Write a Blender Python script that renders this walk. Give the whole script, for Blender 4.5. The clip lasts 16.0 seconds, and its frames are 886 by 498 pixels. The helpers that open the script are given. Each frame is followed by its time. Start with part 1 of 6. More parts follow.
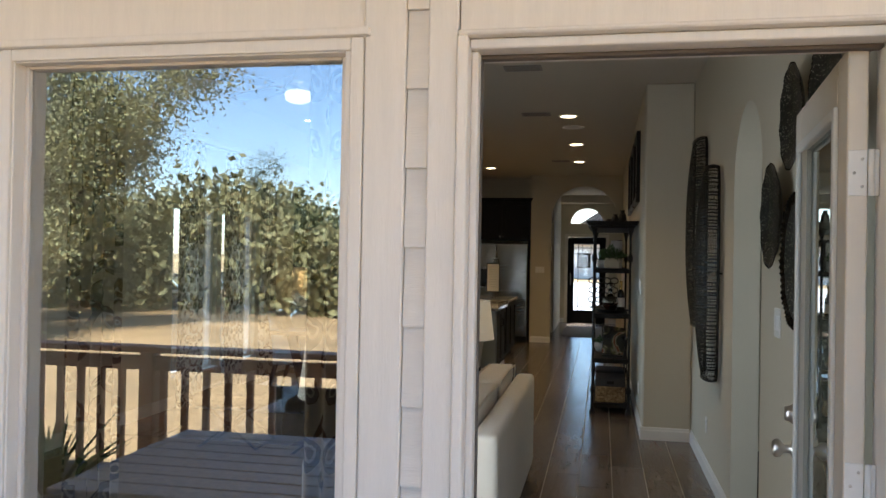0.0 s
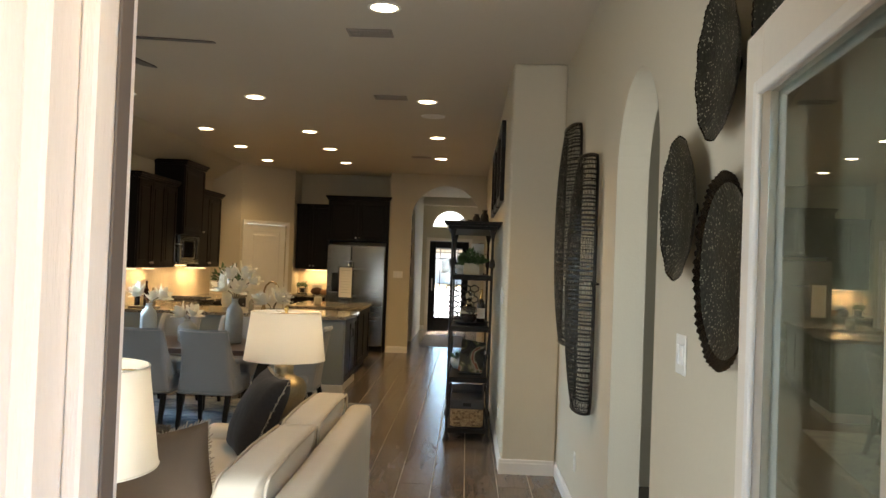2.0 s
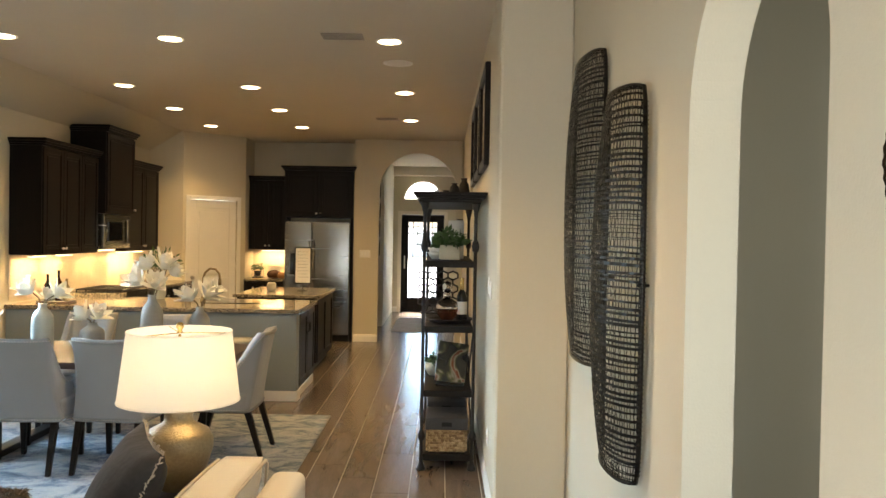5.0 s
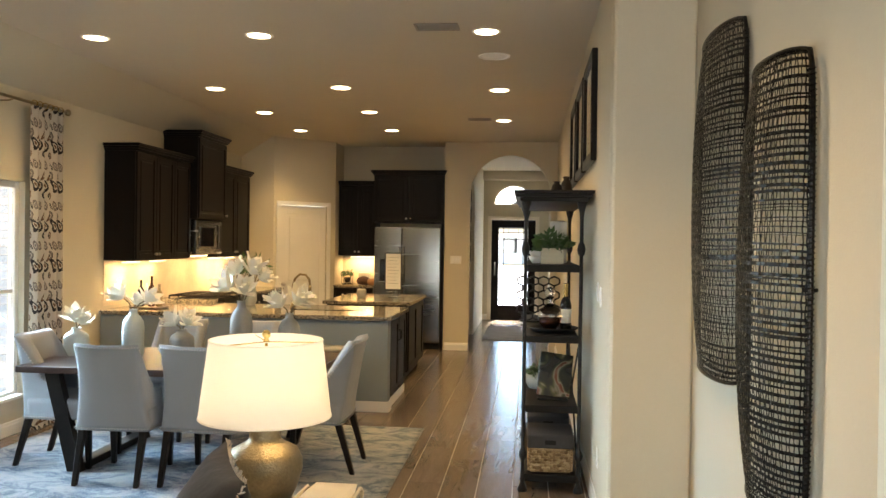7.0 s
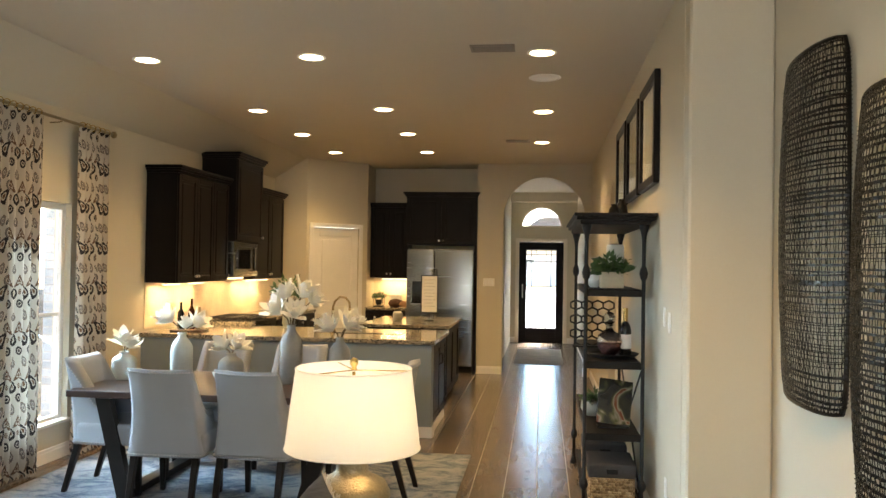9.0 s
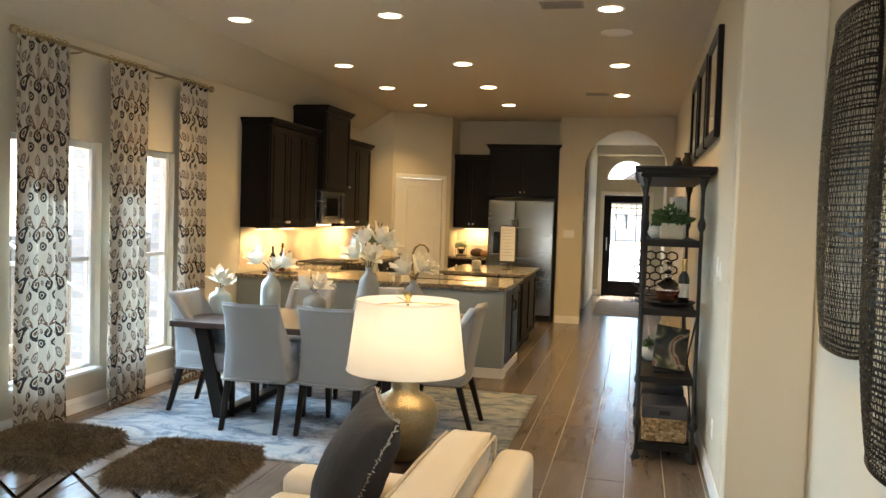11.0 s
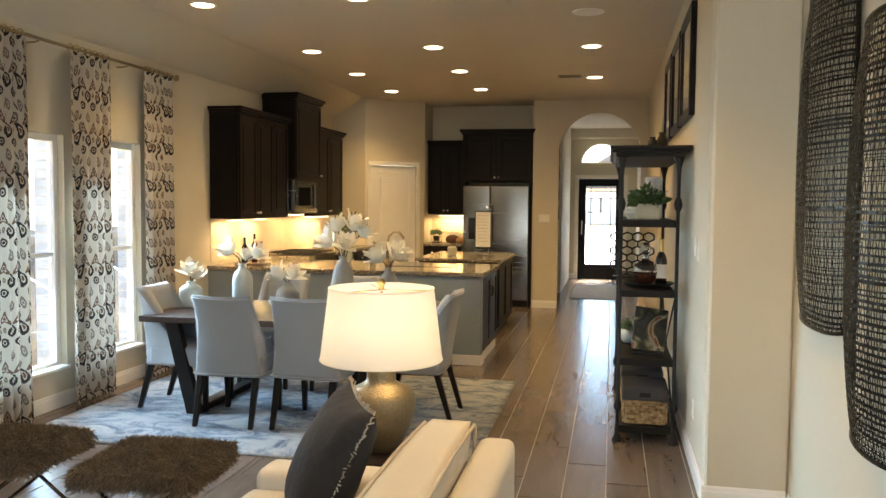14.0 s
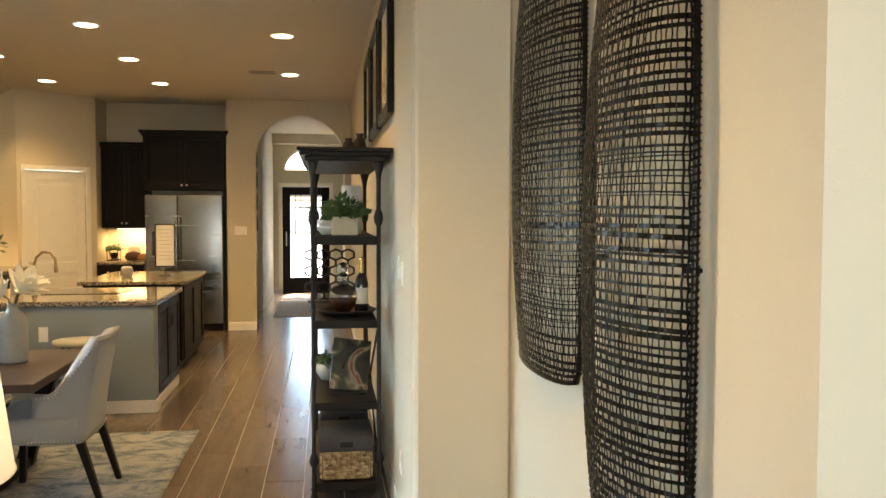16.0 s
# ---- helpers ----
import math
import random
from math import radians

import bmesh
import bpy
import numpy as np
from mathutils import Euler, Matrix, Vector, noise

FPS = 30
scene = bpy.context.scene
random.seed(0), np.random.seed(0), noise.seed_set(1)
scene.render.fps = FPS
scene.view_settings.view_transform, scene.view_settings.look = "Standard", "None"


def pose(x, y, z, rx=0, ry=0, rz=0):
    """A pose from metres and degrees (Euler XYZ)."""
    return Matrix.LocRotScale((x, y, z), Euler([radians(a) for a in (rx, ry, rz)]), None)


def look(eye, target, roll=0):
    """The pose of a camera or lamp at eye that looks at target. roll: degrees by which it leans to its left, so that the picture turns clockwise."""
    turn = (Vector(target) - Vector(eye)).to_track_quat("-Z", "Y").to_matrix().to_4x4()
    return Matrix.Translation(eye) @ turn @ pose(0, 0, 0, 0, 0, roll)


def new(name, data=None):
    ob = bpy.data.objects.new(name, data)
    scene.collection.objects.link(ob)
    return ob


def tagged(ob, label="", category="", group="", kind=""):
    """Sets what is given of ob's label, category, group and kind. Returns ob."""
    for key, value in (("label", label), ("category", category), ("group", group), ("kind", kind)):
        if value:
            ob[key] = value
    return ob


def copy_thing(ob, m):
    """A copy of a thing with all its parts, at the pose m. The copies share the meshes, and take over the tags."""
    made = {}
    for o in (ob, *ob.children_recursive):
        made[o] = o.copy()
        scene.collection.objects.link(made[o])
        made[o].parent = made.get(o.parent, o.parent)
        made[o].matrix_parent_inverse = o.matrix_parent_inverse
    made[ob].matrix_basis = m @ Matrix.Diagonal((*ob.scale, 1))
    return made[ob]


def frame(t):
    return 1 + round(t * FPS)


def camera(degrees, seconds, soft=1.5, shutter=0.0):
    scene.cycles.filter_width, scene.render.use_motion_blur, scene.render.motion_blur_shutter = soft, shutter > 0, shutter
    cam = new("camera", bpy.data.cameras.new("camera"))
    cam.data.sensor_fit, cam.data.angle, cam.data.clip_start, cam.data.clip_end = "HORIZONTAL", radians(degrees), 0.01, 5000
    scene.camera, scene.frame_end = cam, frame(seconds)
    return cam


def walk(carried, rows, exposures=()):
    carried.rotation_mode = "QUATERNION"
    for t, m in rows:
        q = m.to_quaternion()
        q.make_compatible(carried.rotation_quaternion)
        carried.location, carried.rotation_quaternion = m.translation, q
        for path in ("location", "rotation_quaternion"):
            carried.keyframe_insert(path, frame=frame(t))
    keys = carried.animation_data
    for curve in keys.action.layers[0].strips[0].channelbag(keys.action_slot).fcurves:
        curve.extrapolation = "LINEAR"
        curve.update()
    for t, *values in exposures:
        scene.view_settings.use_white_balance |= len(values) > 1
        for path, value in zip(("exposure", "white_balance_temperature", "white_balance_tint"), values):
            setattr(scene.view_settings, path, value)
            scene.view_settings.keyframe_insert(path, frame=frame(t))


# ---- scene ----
cam = camera(57.3, 16.0)
PATH = [
    (0, (1.929, -2.362, 1.532), (1.544, -0.399, 1.551), 1.0),
    (0.5, (1.952, -2.107, 1.508), (1.782, -0.114, 1.502), 0.6),
    (1, (1.951, -1.833, 1.534), (1.948, 0.167, 1.538), 0.7),
    (1.5, (1.995, -1.529, 1.535), (2.005, 0.471, 1.571), 1.3),
    (2, (1.984, -1.246, 1.532), (1.924, 0.753, 1.569), 2.1),
    (2.5, (1.957, -0.967, 1.537), (1.951, 1.033, 1.555), 2.3),
    (3, (1.977, -0.685, 1.517), (1.991, 1.315, 1.52), 1.8),
    (3.5, (1.984, -0.399, 1.544), (1.905, 1.6, 1.548), 1.8),
    (4, (1.989, -0.149, 1.6), (1.953, 1.851, 1.586), 1.4),
    (4.2, (1.995, -0.048, 1.617), (2.002, 1.952, 1.59), 1.1),
    (6.3, (1.92, 0.567, 1.603), (1.873, 2.566, 1.57), -0.4),
    (6.5, (1.928, 0.59, 1.601), (1.837, 2.588, 1.59), -0.3),
    (7, (1.868, 0.669, 1.576), (1.66, 2.658, 1.56), 0.8),
    (7.5, (1.742, 0.702, 1.574), (1.485, 2.686, 1.557), 1.4),
    (8, (1.597, 0.735, 1.57), (1.366, 2.722, 1.588), -0.6),
    (8.5, (1.544, 0.752, 1.574), (1.287, 2.735, 1.62), 0.5),
    (9, (1.578, 0.727, 1.586), (1.336, 2.712, 1.622), 0.9),
    (9.5, (1.657, 0.669, 1.587), (1.371, 2.649, 1.584), 1.5),
    (10, (1.774, 0.64, 1.581), (1.336, 2.592, 1.54), 1.6),
    (10.2, (1.79, 0.599, 1.571), (1.3, 2.537, 1.508), 1.2),
    (12.3, (1.818, 0.241, 1.558), (1.406, 2.195, 1.46), 3.3),
    (12.5, (1.822, 0.234, 1.555), (1.416, 2.191, 1.475), 2.3),
    (13, (1.825, 0.253, 1.557), (1.411, 2.208, 1.494), 0.4),
    (13.5, (1.812, 0.313, 1.548), (1.415, 2.271, 1.461), 0.3),
    (14, (1.794, 0.52, 1.546), (1.388, 2.476, 1.431), 0.5),
    (14.5, (1.804, 0.731, 1.553), (1.371, 2.68, 1.426), 0.3),
    (15, (1.789, 0.954, 1.554), (1.502, 2.93, 1.445), 0.5),
    (15.5, (1.814, 1.202, 1.57), (1.833, 3.201, 1.484), 0.2),
    (16, (1.915, 1.486, 1.575), (2.205, 3.463, 1.484), 0.1),
]
walk(cam, [(t, look(eye, target, roll)) for t, eye, target, roll in PATH],
     exposures=[(0, 1.45, 5980, 10), (0.5, 1.55, 6050, 10), (0.9, 1.55, 6100, 10), (1.5, 2.0, 6450, 10), (2.0, 2.5, 6700, 10), (2.5, 2.95, 6900, 10), (3.5, 3.25, 6850, 10), (4.2, 3.25, 6850, 10), (6.3, 3.3, 6850, 10), (10, 3.25, 6800, 10), (14.5, 3.25, 6750, 10), (16, 3.45, 7150, 10)])

# ---- light ----
world = bpy.data.worlds.new("world")
scene.world = world
world.use_nodes = True
wn = world.node_tree
sky = wn.nodes.new("ShaderNodeTexSky")
sky.sky_type = 'NISHITA'
sky.sun_disc = False
sky.sun_elevation = radians(62)
sky.dust_density, sky.ozone_density = 0.2, 3.0
sky.sun_rotation = radians(11)
wn.links.new(sky.outputs["Color"], wn.nodes["Background"].inputs["Color"])
wn.nodes["Background"].inputs["Strength"].default_value = 0.15
sun = new("sun", bpy.data.lights.new("sun", 'SUN'))
sun.data.energy, sun.data.angle, sun.data.color = 5.0, radians(0.5), (1.0, 0.93, 0.82)
sun.matrix_world = look((2.2, 11.5, 22), (0, 0, 0))

CEIL = 3.048
XL, XR, XH = -2.2, 2.69, 2.285      # window wall, wall with the arched doorway, hall wall
YF, YP, YA, YE = -0.55, 4.79, 12.5, 17.4   # outer face, return, arch wall, entry wall
YI = YF + 0.15                      # inner face of the patio wall
WARM = (1.0, 0.665, 0.285)

def area(name, eye, target, sx, sy, energy, color, spread=180):
    l = new(name, bpy.data.lights.new(name, 'AREA'))
    l.data.shape, l.data.size, l.data.size_y = 'RECTANGLE', sx, sy
    l.data.energy, l.data.color = energy, color
    l.data.spread = radians(spread)
    l.matrix_world = look(eye, target)
    return l

# daylight standing in each opening
SKYC = (0.78, 0.90, 1.0)
for yw in (5.405, 6.42):
    area("daylight_window", (XL - .03, yw, 1.17), (XL + 3, yw - .8, -.35), .8, 1.6, 5.8, (0.52, 0.77, 1.0), 75)
area("daylight_patio_window", (.9, YI + .22, 1.15), (1.1, 3, 1.2), .8, 1.6, 10, (0.86, 0.94, 1.0))
area("daylight_entry", (1.57, YE + .9, 3.4), (1.57, 14.5, 0), 1.0, .8, 6, SKYC)
area("daylight_side_room", (XR + 1.2, .9, 1.7), (XR + .05, 2.6, 1.3), .8, 1.2, 2.4, (0.80, 0.93, 1.0))

# ---- materials ----
class Nodes:
    def __init__(self, name):
        self.m = bpy.data.materials.new(name)
        self.m.use_nodes = True
        self.t = self.m.node_tree
        self.b = self.t.nodes["Principled BSDF"]
        self.tc = self.t.nodes.new("ShaderNodeTexCoord")
    def n(self, kind, **kw):
        x = self.t.nodes.new("ShaderNode" + kind)
        for k, v in kw.items():
            x.inputs[k.replace("_", " ")].default_value = v
        return x
    def ln(self, a, b):
        self.t.links.new(a, b)
    def math(self, op, a, b=0.0, c=None):
        x = self.t.nodes.new("ShaderNodeMath")
        x.operation = op
        for i, v in enumerate((a, b) if c is None else (a, b, c)):
            if isinstance(v, (int, float)):
                x.inputs[i].default_value = v
            else:
                self.ln(v, x.inputs[i])
        return x.outputs[0]
    def ramp(self, fac, stops):
        r = self.t.nodes.new("ShaderNodeValToRGB")
        e = r.color_ramp.elements
        while len(e) < len(stops):
            e.new(0.5)
        for el, (p, c) in zip(e, stops):
            el.position, el.color = p, (*c, 1)
        self.ln(fac, r.inputs["Fac"])
        return r.outputs["Color"]
    def mapped(self, scale=(1, 1, 1), src="Object"):
        mp = self.n("Mapping")
        mp.inputs["Scale"].default_value = scale
        self.ln(self.tc.outputs[src], mp.inputs["Vector"])
        return mp.outputs["Vector"]
    def noise(self, scale, detail=5, vec=None, rough=0.55, dist=0.0):
        x = self.n("TexNoise", Scale=scale, Detail=detail, Roughness=rough, Distortion=dist)
        self.ln(vec or self.tc.outputs["Object"], x.inputs["Vector"])
        return x.outputs["Fac"]
    def bump(self, h, strength=0.2, dist=0.01):
        x = self.n("Bump", Strength=strength, Distance=dist)
        self.ln(h, x.inputs["Height"])
        self.ln(x.outputs["Normal"], self.b.inputs["Normal"])

def tint(c, k):
    return tuple(min(1.0, v * k) for v in c)

def mat(name, color, rough=0.6, metal=0.0, var=0.06, scale=3.0, fine=60.0, bump=0.0, bscale=200.0, stretch=(1, 1, 1), rvar=0.1, sheen=0.0, coat=0.0, spec=0.5):
    q = Nodes(name)
    v = q.mapped(stretch)
    a = q.noise(scale, 5, v)
    b = q.noise(fine, 3, v)
    mix = q.math('ADD', q.math('MULTIPLY', a, 0.65), q.math('MULTIPLY', b, 0.35))
    q.ln(q.ramp(mix, [(0.3, tint(color, 1 - var)), (0.7, tint(color, 1 + var))]), q.b.inputs["Base Color"])
    q.ln(q.math('MULTIPLY_ADD', a, rvar, rough - rvar / 2), q.b.inputs["Roughness"])
    q.b.inputs["Metallic"].default_value = metal
    q.b.inputs["Sheen Weight"].default_value = sheen
    q.b.inputs["Specular IOR Level"].default_value = spec
    q.b.inputs["Coat Weight"].default_value = coat
    if bump:
        q.bump(q.noise(bscale, 3, v), bump)
    return q.m

def glow(name, color, strength):
    q = Nodes(name)
    q.b.inputs["Base Color"].default_value = (*color, 1)
    q.b.inputs["Emission Color"].default_value = (*color, 1)
    q.b.inputs["Emission Strength"].default_value = strength
    return q.m

def glass(name, color=(0.93, 0.97, 0.96), rough=0.0, refl=None):
    q = Nodes(name)
    q.b.inputs["Base Color"].default_value = (*color, 1)
    q.b.inputs["Transmission Weight"].default_value = 1
    q.b.inputs["Roughness"].default_value = rough
    q.b.inputs["IOR"].default_value = refl or 1.45
    return q.m

M_WALL = mat("wall_paint", (0.55, 0.492, 0.375), 0.72, var=0.025, scale=1.2, bump=0.10, bscale=140)
M_CEIL = mat("ceiling_paint", (0.57, 0.51, 0.415), 0.85, var=0.03, scale=1.0, bump=0.16, bscale=90)
M_TRIM = mat("white_trim_paint", (0.74, 0.71, 0.66), 0.4, var=0.03, scale=5)
M_DOORPAINT = mat("cream_door_paint", (0.70, 0.63, 0.53), 0.42, var=0.03, scale=5)
M_DARK = mat("espresso_wood", (0.0060, 0.0042, 0.0036), 0.42, var=0.35, scale=4, fine=40, stretch=(1, 1, .12), bump=0.05, bscale=60, spec=.14)
M_TABLE = mat("dark_walnut_wood", (0.045, 0.026, 0.020), 0.34, var=0.4, scale=5, fine=50, stretch=(.12, 1, 1), bump=0.05, bscale=60, spec=.35)
M_LEG = mat("black_stained_wood", (0.009, 0.007, 0.006), 0.45, var=0.3, scale=8, spec=.2)
M_SHELFWOOD = mat("weathered_black_wood", (0.010, 0.0085, 0.008), 0.55, var=0.45, scale=5, fine=50, stretch=(1, .12, 1), bump=0.1, bscale=60, spec=.2)
M_IRON = mat("black_iron", (0.007, 0.006, 0.0055), 0.5, 0.2, var=0.3, scale=20, bump=0.08, bscale=120)
M_SOFA = mat("ivory_linen", (0.66, 0.59, 0.48), 0.95, var=0.05, scale=3, fine=400, bump=0.25, bscale=500, sheen=0.3)
M_PIPING = mat("ivory_piping", (0.55, 0.48, 0.38), 0.95, var=0.05)
M_CHAIR = mat("dove_grey_linen", (0.255, 0.26, 0.268), 0.95, var=0.06, scale=3, fine=400, bump=0.25, bscale=500, sheen=0.3)
M_NAIL = mat("pewter_nailheads", (0.42, 0.40, 0.37), 0.34, 1.0, var=0.1)
M_VELVET = mat("charcoal_velvet", (0.024, 0.020, 0.018), 0.9, var=0.4, scale=5, fine=60, bump=0.35, bscale=22, sheen=0.04)
M_FRINGE = mat("ecru_fringe", (0.40, 0.34, 0.27), 0.95, var=0.2)
M_TAUPE = mat("taupe_woven_fabric", (0.17, 0.125, 0.09), 0.95, var=0.15, fine=300, bump=0.3, bscale=400)
M_BRASS = mat("aged_gold_lamp_body", (0.30, 0.235, 0.14), 0.42, 0.85, var=0.3, scale=5, fine=90, bump=0.35, bscale=110)
M_POLBRASS = mat("polished_brass", (0.75, 0.55, 0.22), 0.2, 1.0, var=0.05)
M_GREY = mat("blue_grey_painted_drywall", (0.23, 0.265, 0.28), 0.7, var=0.03, bump=0.1, bscale=140)
M_STEEL = mat("brushed_stainless", (0.32, 0.325, 0.31), 0.26, 1.0, var=0.06, scale=2, fine=200, stretch=(1, 1, 12), bump=0.02)
M_NICKEL = mat("brushed_nickel", (0.62, 0.58, 0.53), 0.28, 1.0, var=0.05)
M_BLACKGL = mat("black_glass", (0.008, 0.008, 0.009), 0.08, var=0.1)
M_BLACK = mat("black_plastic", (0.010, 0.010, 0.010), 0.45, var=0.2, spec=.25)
M_WHITEPL = mat("white_plastic", (0.78, 0.76, 0.72), 0.35, var=0.02)
M_VASE = mat("glazed_sage_ceramic", (0.46, 0.48, 0.43), 0.35, var=0.08, scale=6, coat=0.3)
M_VASE2 = mat("matte_stone_ceramic", (0.30, 0.285, 0.25), 0.55, var=0.12, scale=8)
M_PETAL = mat("white_magnolia_petal", (0.80, 0.77, 0.67), 0.6, var=0.06, scale=12)
M_STEM = mat("brown_stem", (0.10, 0.075, 0.04), 0.8, var=0.2)
M_LEAF = mat("green_leaf", (0.055, 0.105, 0.03), 0.55, var=0.4, scale=15)
M_BACKSPLASH = mat("cream_travertine_tile", (0.60, 0.50, 0.37), 0.45, var=0.12, scale=5, fine=30)
M_BRONZE = mat("hammered_bronze", (0.075, 0.056, 0.038), 0.36, 0.9, var=0.6, scale=14, fine=60, bump=0.5, bscale=70)
def flecked_bronze():
    q = Nodes("flecked_hammered_bronze")
    v = q.n("TexVoronoi", Scale=100.0)
    q.ln(q.tc.outputs["Object"], v.inputs["Vector"])
    a = q.noise(16, 4)
    f = q.math('ADD', v.outputs["Distance"], q.math('MULTIPLY_ADD', a, .5, -.25))
    q.ln(q.ramp(f, [(0.14, (0.60, 0.57, 0.45)), (0.20, (0.42, 0.39, 0.30)), (0.255, (0.060, 0.058, 0.042)), (0.8, (0.034, 0.033, 0.024))]), q.b.inputs["Base Color"])
    q.b.inputs["Metallic"].default_value = 0.25
    q.ln(q.math('MULTIPLY_ADD', a, .25, .2), q.b.inputs["Roughness"])
    q.bump(v.outputs["Distance"], 0.22, 0.004)
    return q.m
M_FLECKED = flecked_bronze()
M_BRONZERIM = mat("burnished_bronze_rim", (0.058, 0.040, 0.025), 0.24, 0.9, var=0.6, scale=14, fine=60, bump=0.3, bscale=60)
M_WIRE = mat("blackened_woven_metal", (0.013, 0.011, 0.009), 0.24, 0.85, var=0.5, scale=30, bump=0.1)
M_SIDING = mat("taupe_siding_paint", (0.77, 0.715, 0.66), 0.6, var=0.05, scale=3, fine=30, stretch=(1, 1, 12), bump=0.25, bscale=40)
M_SIDETRIM = mat("taupe_trim_paint", (0.81, 0.75, 0.69), 0.55, var=0.05, scale=3, fine=30, stretch=(12, 12, 1), bump=0.2, bscale=40)
M_WEATHER = mat("taupe_rubber_weatherstrip", (0.13, 0.105, 0.088), 0.7, var=0.1)
M_PLATE = mat("ivory_switch_plate", (0.76, 0.73, 0.66), 0.35, var=0.02)
M_PAPER = mat("ivory_paper", (0.72, 0.69, 0.62), 0.8, var=0.03)
M_PRINT = mat("grey_print", (0.30, 0.28, 0.25), 0.8, var=0.1)
M_DECK = mat("weathered_deck_board", (0.34, 0.315, 0.30), 0.7, var=0.25, scale=3, fine=60, stretch=(.2, 6, 1))
M_REDWOOD = mat("stained_railing_wood", (0.12, 0.045, 0.018), 0.55, var=0.3, scale=4, fine=60, stretch=(6, 6, .4))
M_BLUEGREY = mat("slate_grey_table_slat", (0.12, 0.14, 0.17), 0.5, var=0.2, scale=4)
M_FENCE = mat("grey_cedar_board", (0.13, 0.138, 0.148), 0.85, var=0.25, scale=3, fine=60, stretch=(6, 6, .4))
M_MORTAR = mat("pale_mortar", (0.55, 0.52, 0.47), 0.9, var=0.1, bump=0.3)
M_BARK = mat("oak_bark", (0.10, 0.08, 0.06), 0.9, var=0.3, bump=0.5, bscale=30)
M_DRYGRASS = mat("dry_golden_grass", (0.42, 0.285, 0.135), 0.95, var=0.35, scale=.4, fine=6, bump=0.4, bscale=8)
M_TREE = mat("oak_foliage", (0.235, 0.225, 0.10), 0.8, var=0.5, scale=1.5, fine=6)
M_TREE2 = mat("dark_oak_foliage", (0.085, 0.105, 0.038), 0.8, var=0.4, scale=1.5, fine=6)
M_CONCRETE = mat("pale_concrete", (0.60, 0.585, 0.56), 0.85, var=0.1, scale=1.5)
M_GLASS = glass("clear_pane")
M_DOORPANE = glass("tinted_low_e_pane", (0.42, 0.48, 0.44), 0.0, 1.9)
M_COATED = glass("coated_double_pane", (0.90, 0.95, 0.95), 0.0, 2.9)
M_CRYSTAL = glass("clear_crystal", (1, 1, 1))
M_WINE = glass("amber_liquor", (0.10, 0.025, 0.012))
M_BULB = glow("lit_bulb", (1.0, 0.78, 0.50), 5.0)
M_UNDER = glow("lit_under_cabinet_strip", (1.0, 0.72, 0.36), 2.4)

def floor_mat():
    q = Nodes("wood_look_porcelain")
    oi = q.t.nodes.new("ShaderNodeObjectInfo")
    gi = q.t.nodes.new("ShaderNodeNewGeometry")
    shift = q.t.nodes.new("ShaderNodeCombineXYZ")
    rnd = q.math('FRACT', q.math('ADD', oi.outputs["Random"], gi.outputs["Random Per Island"]))
    q.ln(q.math('MULTIPLY', rnd, 37.0), shift.inputs[0])
    q.ln(q.math('MULTIPLY', rnd, 91.0), shift.inputs[1])
    add = q.t.nodes.new("ShaderNodeVectorMath")
    q.ln(q.tc.outputs["Object"], add.inputs[0])
    q.ln(shift.outputs[0], add.inputs[1])
    mp = q.n("Mapping")
    mp.inputs["Scale"].default_value = (7, .9, 1)
    q.ln(add.outputs[0], mp.inputs["Vector"])
    g1 = q.noise(2.2, 6, mp.outputs[0], 0.65, 0.6)
    g2 = q.noise(18, 3, mp.outputs[0])
    f = q.math('ADD', q.math('MULTIPLY', g1, .7), q.math('MULTIPLY', g2, .3))
    f = q.math('ADD', f, q.math('MULTIPLY_ADD', rnd, .22, -.11))
    q.ln(q.ramp(f, [(0.2, (0.080, 0.060, 0.047)), (0.5, (0.138, 0.107, 0.086)), (0.8, (0.20, 0.160, 0.130))]), q.b.inputs["Base Color"])
    q.ln(q.math('MULTIPLY_ADD', g1, .16, .14), q.b.inputs["Roughness"])
    q.bump(q.math('ADD', g1, g2), 0.10, 0.004)
    return q.m
M_FLOOR = floor_mat()
M_GROUT = mat("sand_grout", (0.36, 0.315, 0.265), 0.9, var=0.1)

def granite_mat():
    q = Nodes("speckled_granite")
    a = q.noise(14, 6, None, 0.7, 0.8)
    v = q.n("TexVoronoi", Scale=95.0)
    q.ln(q.tc.outputs["Object"], v.inputs["Vector"])
    f = q.math('ADD', q.math('MULTIPLY', a, .6), q.math('MULTIPLY', v.outputs["Distance"], .5))
    base = q.ramp(f, [(0.36, (0.05, 0.045, 0.04)), (0.47, (0.26, 0.215, 0.16)), (0.6, (0.44, 0.385, 0.30)), (0.8, (0.17, 0.15, 0.13))])
    v2 = q.n("TexVoronoi", Scale=130.0)
    q.ln(q.tc.outputs["Object"], v2.inputs["Vector"])
    sep = q.t.nodes.new("ShaderNodeSeparateColor")
    q.ln(v2.outputs["Color"], sep.inputs[0])
    mx = q.t.nodes.new("ShaderNodeMix")
    mx.data_type = 'RGBA'
    q.ln(q.math('GREATER_THAN', q.math('ADD', sep.outputs[0], q.math('MULTIPLY_ADD', a, .6, -.3)), .66), mx.inputs["Factor"])
    q.ln(base, mx.inputs["A"])
    mx.inputs["B"].default_value = (0.03, 0.028, 0.026, 1)
    q.ln(mx.outputs["Result"], q.b.inputs["Base Color"])
    q.b.inputs["Roughness"].default_value = 0.10
    return q.m
M_GRANITE = granite_mat()

